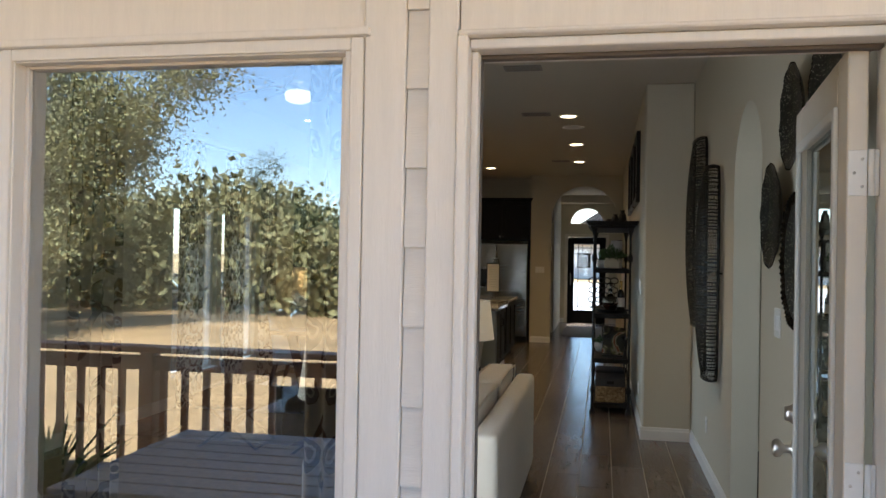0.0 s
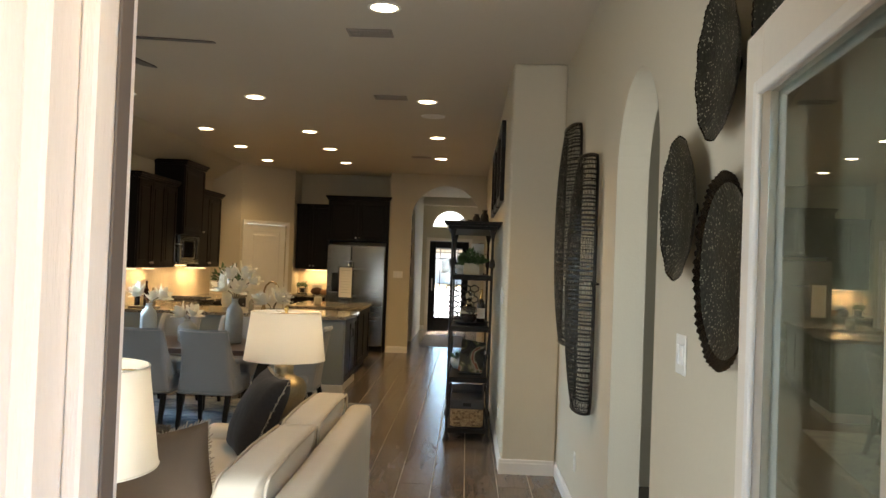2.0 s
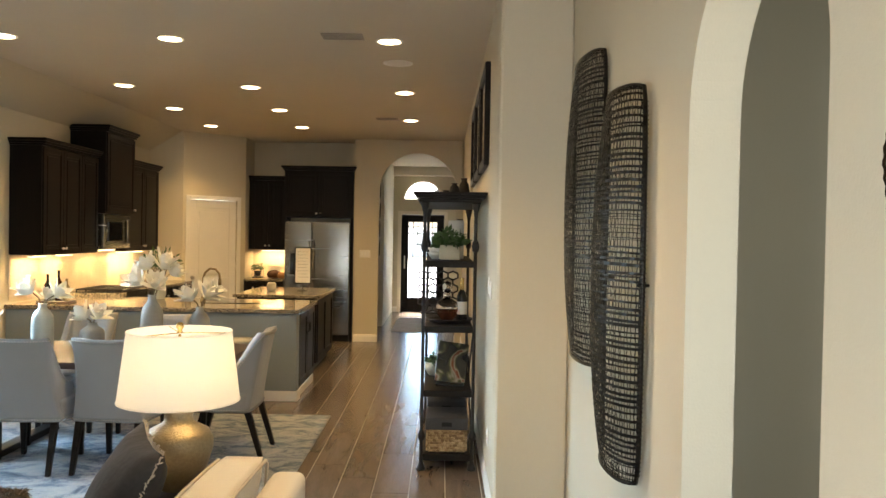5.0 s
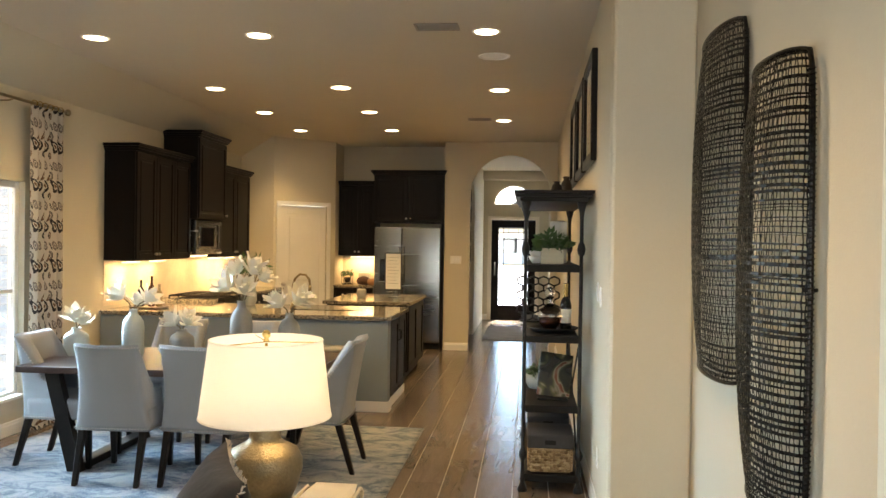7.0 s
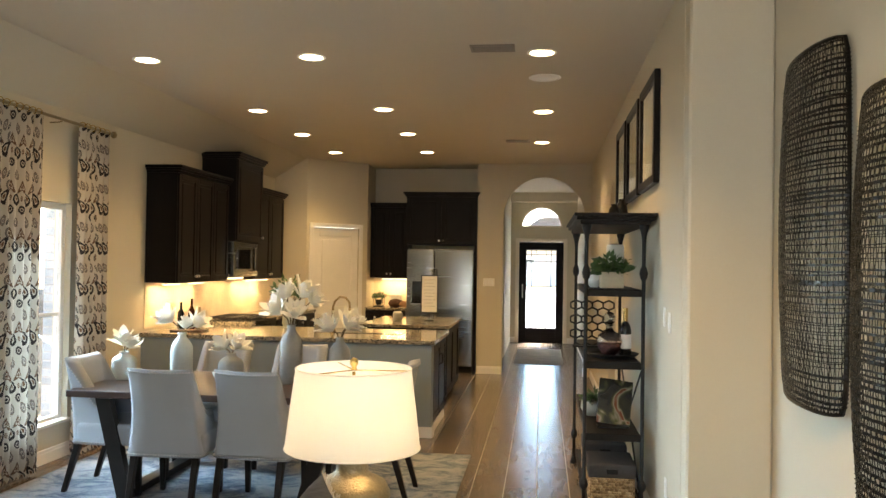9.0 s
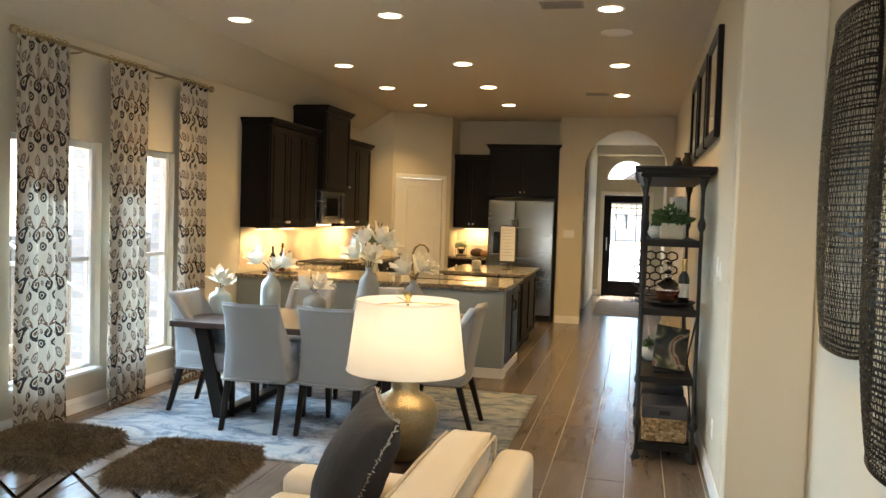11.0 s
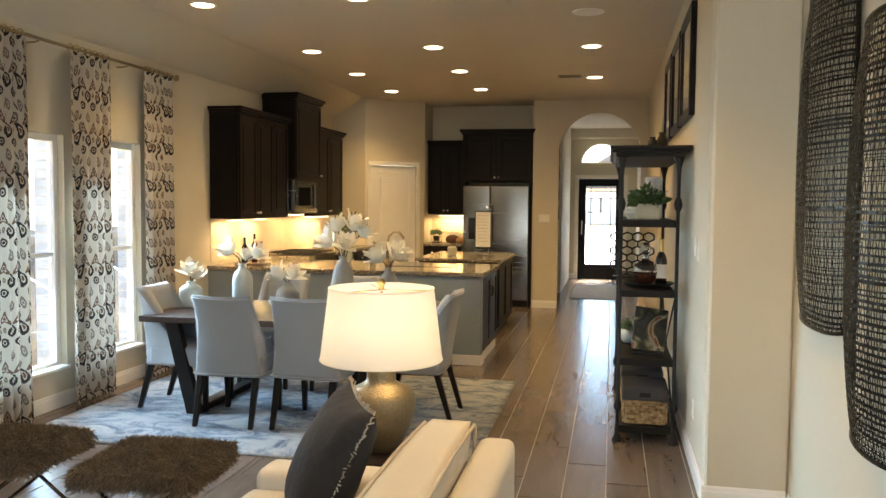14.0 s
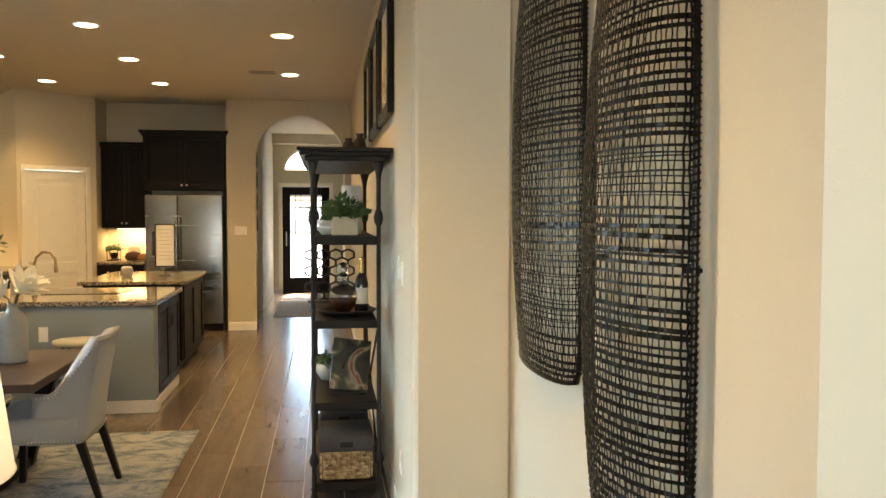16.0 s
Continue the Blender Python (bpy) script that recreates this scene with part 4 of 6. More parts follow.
def under_light(loc, rz, w, e=1.3):
    u = thing("under_cabinet_light", "lit warm under-cabinet light strip", "light", loc, rz, group="under-cabinet lights")
    box("housing", 0, -.05, -.022, w, 0, -.008, M_WHITEPL, u, .002)
    box("lens", .01, -.045, -.026, w - .01, -.005, -.0225, M_UNDER, u, 0)
    m = u.matrix_basis @ Matrix.Translation((w / 2, -.025, -.035))
    l = new("under_lamp", bpy.data.lights.new("under_lamp", 'AREA'))
    l.data.shape, l.data.size, l.data.size_y, l.data.energy, l.data.color = 'RECTANGLE', w, .04, e * .55, (1.0, .66, .30)
    l.matrix_world = m
for y, w in ((8.22, .3), (8.80, .3), (10.35, .35), (10.85, .3)):
    under_light((XL + .12, y, 1.36), 90, w)
under_light((XL + .2, 9.55, 1.40), 90, .5, 1.1)
upper_cabinet((-1.0, 13.098, 1.36), 0, .585, 1.06, .31, 2, LBL)
upper_cabinet((-.405, 13.098, 1.86), 0, 1.04, .70, .60, 2, "espresso cabinet above the refrigerator")
under_light((-.85, 13.0, 1.36), 0, .4)
side = S(box("trim_fridge_panel", .600, 12.47, 0, .642, 13.098, 1.857, M_DARK, None, .002), "espresso end panel beside the refrigerator", "trim")
fr = thing("refrigerator", "side-by-side stainless steel refrigerator with ice dispenser", "refrigerator", (-.385, 12.50, 0))
box("body", .01, .02, .02, .975, .59, 1.76, M_BLACK, fr, .004)
box("grille", .01, .0, .0, .975, .02, .09, M_BLACK, fr, .002)
for x0, x1, nm in ((.004, .405, "freezer_door"), (.412, .98, "door")):
    dr = part(nm, box_bm(x0, -.055, .10, x1, .018, 1.79, .012, 3), M_STEEL, fr, "", True)
    hx = .375 if nm == "freezer_door" else .44
    tube("handle", [(hx, -.055, .75), (hx, -.10, .78), (hx, -.10, 1.48), (hx, -.055, 1.51)], .012, M_STEEL, dr)
disp = box("dispenser", .09, -.062, 1.0, .30, -.05, 1.32, M_BLACKGL, fr, .004)

def base_run(name, label, loc, rz, w, d, h, doors):
    c = thing(name, label, "cabinet", loc, rz)
    box("body", 0, -d, .09, w, 0, h, M_DARK, c, .002)
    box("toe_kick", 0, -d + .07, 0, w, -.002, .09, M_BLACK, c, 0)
    dw = w / doors
    for k in range(doors):
        dr = panel_door("door", c, k * dw + .004, .11, (k + 1) * dw - .004, h - .19, -d - .02, .02, M_DARK)
        knob((k + (1 if k % 2 == 0 else 0)) * dw + (-.04 if k % 2 == 0 else .04), -d - .02, h - .25, dr)
        dr = panel_door("drawer", c, k * dw + .004, h - .18, (k + 1) * dw - .004, h - .01, -d - .02, .02, M_DARK, .03)
        knob((k + .5) * dw, -d - .02, h - .1, dr)
    return c
base_run("base_cabinet", "espresso base cabinet along the window wall", (XL + .002, 9.22, 0), 90, .18, .60, .875, 1)
base_run("base_cabinet", "espresso base cabinet beside the range", (XL + .002, 10.18, 0), 90, 1.66, .60, .875, 4)
base_run("base_cabinet", "espresso base cabinet beside the refrigerator", (-.998, 13.098, 0), 0, .59, .60, .885, 2)
tagged(box("countertop", XL + .002, 10.18, .877, XL + .64, 11.848, .915, M_GRANITE, None, .006), "polished speckled granite countertop", "countertop")
tagged(box("countertop", -.998, 12.47, .887, -.40, 13.09, .925, M_GRANITE, None, .006), "polished speckled granite countertop by the refrigerator", "countertop")
rg = thing("range", "stainless gas range with black grates", "range", (XL + .002, 9.41, 0), 90)
box("body", 0, -.62, .02, .76, 0, .90, M_STEEL, rg, .004)
box("oven_window", .1, -.632, .3, .66, -.62, .62, M_BLACKGL, rg, .003)
tube("handle", [(.08, -.62, .72), (.08, -.66, .73), (.68, -.66, .73), (.68, -.62, .72)], .011, M_STEEL, rg)
box("cooktop", 0, -.62, .90, .76, -.0, .915, M_BLACKGL, rg, .003)
for k in range(3):
    b = bmesh.new()
    x0 = .02 + k * .245
    for q in (0, .08, .15, .225):
        join(b, box_bm(x0 + q, -.58, .93, x0 + q + .012, -.05, .945))
    for q in (-.58, -.32, -.062):
        join(b, box_bm(x0, q, .93, x0 + .237, q + .012, .945))
        join(b, box_bm(x0, q, .913, x0 + .012, q + .012, .93))
    part("grate", b, M_IRON, rg)

# pantry door in the angled wall
pd = thing("door_pantry", "closed cream two-panel pantry door with casing", "door", (-1.72, 11.85, 0), math.degrees(math.atan2(.70, .72)), kind="structure")
b = bmesh.new()
for q in ((.04, 0, .10, 2.14), (.86, 0, .92, 2.14), (.10, 2.08, .86, 2.14)):
    join(b, box_bm(q[0], -.018, q[1], q[2], 0, q[3], .005, 2))
part("casing", b, M_TRIM, pd)
lf = bmesh.new()
join(lf, box_bm(.105, .03, .01, .855, .06, 2.08))
for q in ((.105, .01, .215, 2.08), (.745, .01, .855, 2.08), (.215, .01, .745, .22), (.215, .80, .745, .94), (.215, 1.96, .745, 2.08)):
    join(lf, box_bm(q[0], .018, q[1], q[2], .03, q[3], .003, 1))
for z0, z1 in ((.27, .75), (.99, 1.91)):
    join(lf, box_bm(.26, .02, z0, .70, .032, z1, .008, 1))
part("leaf", lf, M_TRIM, pd)
for z in (.25, 1.05, 1.80):
    tube("hinge", [(.858, .012, z), (.858, .012, z + .09)], .007, M_NICKEL, pd)
b = lathe_bm([(0, 0), (.03, 0), (.014, .012), (.012, .03), (.028, .045), (.02, .064), (0, .066)], 20)
b.transform(Matrix.Translation((.165, .018, .95)) @ Matrix.Rotation(math.pi / 2, 4, 'X'))
part("knob", b, M_NICKEL, pd, "brushed nickel knob", True)

# peninsula
pen = thing("peninsula", "blue-grey painted peninsula with an espresso cabinet end", "kitchen counter", (0, 8.05, 0))
box("knee_wall", XL + .002, 0, 0, .600, .14, .842, M_GREY, pen, .006)
box("body", XL + .64, .142, .09, .575, 1.10, .842, M_DARK, pen, .002)
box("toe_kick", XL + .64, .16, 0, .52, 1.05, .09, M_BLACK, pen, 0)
for k in range(2):
    b = bmesh.new()
    y0, y1 = .16 + k * .47, .16 + k * .47 + .455
    for q in ((y0, .12, y0 + .055, .82), (y1 - .055, .12, y1, .82), (y0 + .055, .12, y1 - .055, .175), (y0 + .055, .765, y1 - .055, .82)):
        join(b, box_bm(.577, q[0], q[1], .600, q[2], q[3], .003, 1))
    join(b, box_bm(.577, y0 + .055, .175, .588, y1 - .055, .765))
    join(b, box_bm(.586, y0 + .08, .20, .595, y1 - .08, .74, .005, 1))
    dr = part("door", b, M_DARK, pen)
    yy = y1 - .03 if k == 0 else y0 + .03
    tube("pull", [(.600, yy, .60), (.622, yy, .61), (.622, yy, .69), (.600, yy, .70)], .005, M_IRON, dr)
box("baseboard", XL + .002, -.014, 0, .612, 0, .10, M_TRIM, pen, .004)
box("baseboard", .600, 0, 0, .614, .142, .10, M_TRIM, pen, .004)
box("baseboard", .577, .142, 0, .590, 1.10, .085, M_TRIM, pen, .004)
ct = tagged(part("countertop", box_bm(XL + .002, 8.02, .845, .625, 9.20, .885, .007, 2), M_GRANITE), "polished speckled granite peninsula countertop", "countertop")
tagged(part("countertop", box_bm(XL + .002, 9.204, .877, XL + .64, 9.405, .915, .006, 1), M_GRANITE), "polished speckled granite countertop", "countertop")
def outlet(name, loc, rz, label, switches=0, w=.07, z=.115):
    o = thing(name, label, "outlet" if not switches else "light switch", loc, rz)
    box("plate", -w / 2, -.006, -z / 2, w / 2, 0, z / 2, M_PLATE, o, .003)
    if switches:
        for k in range(switches):
            x = (k - (switches - 1) / 2) * .046
            box("rocker", x - .016, -.010, -.033, x + .016, -.005, .033, M_WHITEPL, o, .002)
    else:
        for zz in (-.025, .025):
            box("socket", -.016, -.008, zz - .014, .016, -.005, zz + .014, M_WHITEPL, o, .004)
    return o
outlet("wall_outlet", (-.22, 8.05, .63), 0, "ivory wall outlet on the peninsula", 0)
outlet("light_switch", (.82, YA, 1.325), 0, "ivory triple light switch plate", 3, .165)
outlet("light_switch", (XR, 1.405, 1.268), -90, "ivory double light switch plate beside the arched doorway", 2, .115, .13)
outlet("light_switch", (XH, 5.50, 1.30), -90, "ivory light switch plate on the hall wall", 1)
outlet("light_switch", (XH, 5.32, 1.28), -90, "ivory light switch plate on the hall wall", 1)
outlet("wall_outlet", (XR, 3.77, .35), -90, "ivory duplex wall outlet near the baseboard", 0)
outlet("wall_outlet", (XH, 5.4, .35), -90, "ivory duplex wall outlet near the baseboard", 0)

# island
isl = thing("kitchen_island", "espresso kitchen island with a panelled end", "kitchen island", (0, 0, 0))
box("body", -.42, 9.80, .09, .52, 11.10, .852, M_DARK, isl, .003)
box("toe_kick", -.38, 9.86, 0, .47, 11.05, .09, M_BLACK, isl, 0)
b = bmesh.new()
for q in ((9.82, .10, 9.89, .84), (11.02, .10, 11.09, .84), (9.89, .10, 11.02, .17), (9.89, .77, 11.02, .84), (10.42, .17, 10.49, .77)):
    join(b, box_bm(.520, q[0], q[1], .534, q[2], q[3], .002, 1))
part("end_panel", b, M_DARK, isl)
panel_door("back_panel", isl, -.41, .11, .05, .84, 9.78, .02, M_DARK)
panel_door("back_panel", isl, .055, .11, .515, .84, 9.78, .02, M_DARK)
tagged(part("countertop", box_bm(-.46, 9.74, .855, .56, 11.16, .893, .007, 2), M_GRANITE), "polished speckled granite island countertop", "countertop")

# faucet, sink
fc = thing("kitchen_faucet", "warm bronze gooseneck kitchen faucet", "faucet", (-.52, 8.78, .885))
lathe("base", [(0, 0), (.03, 0), (.03, .01), (.022, .03), (.018, .06), (0, .06)], M_BRASS, fc)
tube("spout", [(0, 0, .05), (0, 0, .24), (.02, 0, .30), (.07, 0, .345), (.13, 0, .34), (.17, 0, .29), (.175, 0, .23)], .012, M_BRASS, fc, 12)
tube("spray_head", [(.175, 0, .235), (.176, 0, .17)], .017, M_BRASS, fc, 12)
tube("lever", [(0, .015, .05), (0, .06, .075)], .006, M_BRASS, fc)
sk = thing("kitchen_sink", "dark undermount kitchen sink", "sink", (-.2, 8.78, .885))
box("rim", -.28, -.2, .0005, .42, .2, .004, M_BLACKGL, sk, .001)
soap = thing("soap_bottle", "clear soap bottle with pump", "bottle", (-.66, 8.72, .885))
lathe("bottle", [(0, 0), (.03, 0), (.033, .01), (.033, .09), (.015, .115), (.012, .13), (0, .13)], M_VASE2, soap)
tube("pump", [(0, 0, .13), (0, 0, .165), (.03, 0, .165)], .004, M_NICKEL, soap)

def leafy(parent, c, r, n, size, seed, m=M_LEAF, up=.6):
    rnd = random.Random(seed)
    vs, fs = [], []
    for k in range(n):
        d = Vector((rnd.gauss(0, 1), rnd.gauss(0, 1), abs(rnd.gauss(0, up)) + .1)).normalized()
        p = Vector(c) + d * r * rnd.uniform(.25, 1)
        t = (d + Vector((rnd.gauss(0, .5), rnd.gauss(0, .5), rnd.gauss(0, .4)))).normalized()
        w = t.cross(Vector((rnd.gauss(0, 1), rnd.gauss(0, 1), rnd.gauss(0, 1)))).normalized()
        s = size * rnd.uniform(.6, 1.2)
        i = len(vs)
        vs += [p, p + t * s * .5 + w * s * .22, p + t * s, p + t * s * .5 - w * s * .22]
        fs.append((i, i + 1, i + 2, i + 3))
    me = bpy.data.meshes.new("foliage")
    me.from_pydata([tuple(v) for v in vs], [], fs)
    me.materials.append(m)
    o = new("foliage", me)
    o.parent = parent
    return o
pl = thing("potted_herb", "small green herb in a square wire stand", "plant", (-.87, 12.85, .925))
lathe("pot", [(0, .02), (.04, .02), (.05, .10), (.045, .10), (.035, .03), (0, .03)], M_BLACK, pl, n=16)
b = bmesh.new()
for x in (-.07, .07):
    for y in (-.07, .07):
        join(b, box_bm(x - .004, y - .004, 0, x + .004, y + .004, .15))
for x in (-.07, .07):
    join(b, box_bm(x - .004, -.07, .142, x + .004, .07, .15))
    join(b, box_bm(-.07, x - .004, .142, .07, x + .004, .15))
    join(b, box_bm(-.07, x - .004, .0, .07, x + .004, .008))
part("stand", b, M_IRON, pl)
leafy(pl, (0, 0, .12), .10, 110, .05, 4)
tagged(part("recipe_card", box_bm(-.72, 12.95, .926, -.54, 12.965, 1.10, .004, 1), M_PAPER), "ivory recipe card propped on the counter", "card")
bread = tagged(part("bread_loaf", lathe_bm([(0, 0), (.08, .005), (.115, .05), (.09, .10), (.03, .125), (0, .127)], 20, (-.58, 12.68, .926)), mat("crusty_bread", (.10, .045, .022), .8, var=.4, bump=.5, bscale=30), smooth=True), "round dark crusted bread loaf", "bread")
bread2 = tagged(part("bread_loaf", lathe_bm([(0, 0), (.06, .005), (.085, .04), (.06, .085), (0, .10)], 18, (-.44, 12.62, .926)), mat("golden_bread", (.36, .17, .07), .8, var=.3, bump=.5, bscale=30), smooth=True), "round golden bread loaf", "bread")
sg = thing("counter_sign", "ivory card in a thin dark easel frame", "sign", (.23, 10.5, .893), 0)
b = bmesh.new()
for q in ((-.105, .09, -.092, .55), (.092, .09, .105, .55), (-.092, .09, .092, .103), (-.092, .537, .092, .55)):
    join(b, box_bm(q[0], -.008, q[1], q[2], .008, q[3], .002, 1))
part("frame", b, M_IRON, sg)
card = box("card", -.092, -.002, .103, .092, .004, .537, M_PAPER, sg, 0)
for k in range(9):
    box("print_line", -.07 + (.01 if k % 3 else 0), -.0035, .49 - k * .04, .07 - .02 * (k % 2), -.0025, .494 - k * .04, M_PRINT, card, 0)
tube("stem", [(0, 0, .0), (0, 0, .09)], .006, M_IRON, sg)
box("foot", -.06, -.03, 0, .06, .03, .008, M_IRON, sg, .002)
jar = thing("stone_jar", "small brown stoneware jar", "jar", (-.13, 10.35, .893))
lathe("jar_body", [(0, 0), (.045, 0), (.058, .02), (.058, .09), (.04, .11), (.035, .10), (0, .10)], M_VASE2, jar)
pg = thing("potted_olive_branch", "leafy green branches in a glass vase", "plant", (-1.05, 9.0, .885))
lathe("vase", [(.05, 0), (.07, .05), (.06, .18), (.045, .22), (.04, .215), (.05, .15), (.058, .06), (.04, .01), (0, .01), (0, 0), (.05, 0)], M_VASE, pg, n=24)
for k in range(9):
    a = k * 2.4
    e = Vector((math.cos(a) * .18, math.sin(a) * .18, .36 + .10 * math.sin(k * 1.7)))
    tube("stem", [(0, 0, .1), (e.x * .4, e.y * .4, .32), tuple(e)], .003, M_STEM, pg, 5)
leafy(pg, (0, 0, .33), .20, 210, .070, 8)
tray = thing("decanter_tray", "dark serving tray with wooden board and bottles", "tray", (-1.85, 8.35, .885))
box("board", -.16, -.10, 0, .16, .10, .018, M_TABLE, tray, .006)
for k, (x, h) in enumerate(((-.09, .26), (.02, .30), (.10, .22))):
    bt = thing("bottle", "dark glass oil bottle on the counter tray", "bottle", (-1.85 + x, 8.35, .904), group="bottles on the counter")
    lathe("bottle_body", [(0, 0), (.03, 0), (.032, .01), (.032, h * .6), (.012, h * .75), (.012, h * .95), (.014, h), (0, h)], (M_BLACKGL, M_WINE, M_BRASS)[k], bt, n=20)

# ---- dining ----
rug = thing("area_rug", "distressed blue-grey and ivory area rug under the dining table", "rug", (0, 0, 0))
b = bmesh.new()
nx, ny, X0, Y0, X1, Y1 = 60, 50, -1.98, 5.02, 1.02, 7.44
rnd = random.Random(2)
g = [[b.verts.new((X0 + (X1 - X0) * i / nx, Y0 + (Y1 - Y0) * j / ny, .010 + .0015 * noise.noise(Vector((i * .35, j * .35, 0))))) for j in range(ny + 1)] for i in range(nx + 1)]
for i in range(nx):
    for j in range(ny):
        b.faces.new((g[i][j], g[i + 1][j], g[i + 1][j + 1], g[i][j + 1]))
edge = [e for e in b.edges if len(e.link_faces) == 1]
ex = bmesh.ops.extrude_edge_only(b, edges=edge)
for v in ex["geom"]:
    if isinstance(v, bmesh.types.BMVert):
        v.co.z = .0005
part("rug_body", b, M_RUG, rug, "", True)

TT = .715
tb = thing("dining_table", "dark walnut dining table with black trapezoid trestle legs", "table", (-.50, 6.28, .013))
part("tabletop", box_bm(-1.02, -.54, TT - .058, .98, .54, TT - .013, .006, 2), M_TABLE, tb)
for x in (-.62, .58):
    for s in (-1, 1):
        q = prism_bm([(-.05, 0), (.05, 0), (.05, TT - .06), (-.05, TT - .06)], -.03, .03)
        for v in q.verts:
            f = v.co.z / (TT - .06)
            v.co.y += s * (.47 - .02 * f)
            v.co.x += x + (-.20 if x < 0 else .20) * f * .9
        part("leg", q, M_LEG, tb)
    box("foot_bar", x - .05, -.44, 0, x + .05, .44, .05, M_LEG, tb, .004)

def dining_chair(loc, rz, label):
    """Faces local +y; the wrapped back stands at -y."""
    c = thing("dining_chair", label, "chair", loc, rz, group="upholstered chairs round the table")
    part("seat", box_bm(-.245, -.20, .33, .245, .27, .475, .035, 3), M_CHAIR, c, "", True)
    # wrapped back: a thick curved shell whose wings fall towards the seat
    n, m = 40, 14
    outer, inner = [], []
    b = bmesh.new()
    def top(a):
        w = min(1.0, max(0.0, (abs(a) - .60) / .30))
        return .892 + .022 * abs(a) ** 2 - .315 * (w * w * (3 - 2 * w)) ** .8
    def ring(z, a, off):
        f = (z - .33) / .58
        lean = -.10 * max(0, f) ** 1.2
        hw = .204 + .052 * max(0, 1 - f * 1.5) ** 1.6 + .016 * max(0, f) ** 3 - off
        s = abs(a)
        if s < .62:
            x = hw * (a / .62) * .97
            y = -.235 + off + .02 * (s / .62) ** 3 + lean
        else:
            u = (s - .62) / .38
            x = math.copysign(hw * (.97 + .03 * math.sin(u * 1.57)), a)
            y = -.215 + off * (1 - u) + u * .26 + lean * (1 - .55 * u)
        return (x, y, z)
    for i in range(n + 1):
        a = -1 + 2 * i / n
        zt = top(a)
        outer.append([b.verts.new(ring(.335 + (zt - .335) * j / m, a, 0)) for j in range(m + 1)])
        inner.append([b.verts.new(ring(.335 + (zt - .012 - .335) * j / m, a, .062)) for j in range(m + 1)])
    for i in range(n):
        for j in range(m):
            b.faces.new((outer[i][j], outer[i + 1][j], outer[i + 1][j + 1], outer[i][j + 1]))
            b.faces.new((inner[i + 1][j], inner[i][j], inner[i][j + 1], inner[i + 1][j + 1]))
        b.faces.new((outer[i][m], outer[i + 1][m], inner[i + 1][m], inner[i][m]))
        b.faces.new((outer[i + 1][0], outer[i][0], inner[i][0], inner[i + 1][0]))
    for i in (0, n):
        for j in range(m):
            b.faces.new((outer[i][j], outer[i][j + 1], inner[i][j + 1], inner[i][j]))
    bmesh.ops.recalc_face_normals(b, faces=b.faces[:])
    part("backrest", b, M_CHAIR, c, "", True)
    nails = bmesh.new()
    join_pts = []
    for low in (0, 1):
        last = Vector((9, 9, 9))
        for i in range(601):
            a = -1 + 2 * i / 600
            p = Vector(ring(.350 if low else top(a) - .020, a, -.003))
            if (p - last).length > .0185:
                join_pts.append(p)
                last = p
    for p in join_pts:
        q = bmesh.ops.create_icosphere(nails, subdivisions=1, radius=.0062)
        bmesh.ops.translate(nails, verts=q["verts"], vec=p)
    part("nailhead_trim", nails, M_NAIL, c, "pewter nailhead trim", True)["kind"] = "stuff"
    for x in (-.20, .20):
        for y, dy in ((-.20, -.10), (.22, .01)):
            q = prism_bm([(-.022, 0), (.022, 0), (.022, .335), (-.022, .335)], -.022, .022)
            for v in q.verts:
                f = 1 - v.co.z / .335
                k = 1 - .28 * f
                v.co.x = v.co.x * k + x
                v.co.y = v.co.y * k + y + dy * f * f
            bmesh.ops.bevel(q, geom=q.edges[:], offset=.004, segments=1, affect='EDGES')
            part("leg", q, M_LEG, c, "black tapered leg")
    return c
CH = "dove grey linen dining chair with pewter nailheads and black legs"
first = dining_chair((-.76, 5.80, .013), 2, CH)
for x, y, r in ((-.195, 5.83, -3), (.42, 6.20, 90), (-1.29, 6.06, -90), (-.98, 6.88, 180), (-.35, 6.88, 180)):
    copy_thing(first, pose(x, y, .013, 0, 0, r))

st = thing("bar_stool", "round-seat industrial metal stool with grey top", "stool", (.12, 7.72, 0))
lathe("seat", [(0, .60), (.16, .60), (.17, .615), (.165, .635), (0, .64)], M_VASE2, st)
for k in range(4):
    a = .785 + k * 1.571
    tube("leg", [(math.cos(a) * .11, math.sin(a) * .11, .60), (math.cos(a) * .21, math.sin(a) * .21, 0)], .011, M_IRON, st)
tube("foot_ring", [(math.cos(t * .3927) * .175, math.sin(t * .3927) * .175, .20) for t in range(17)], .007, M_IRON, st)
copy_thing(st, pose(-.6, 7.74, 0))

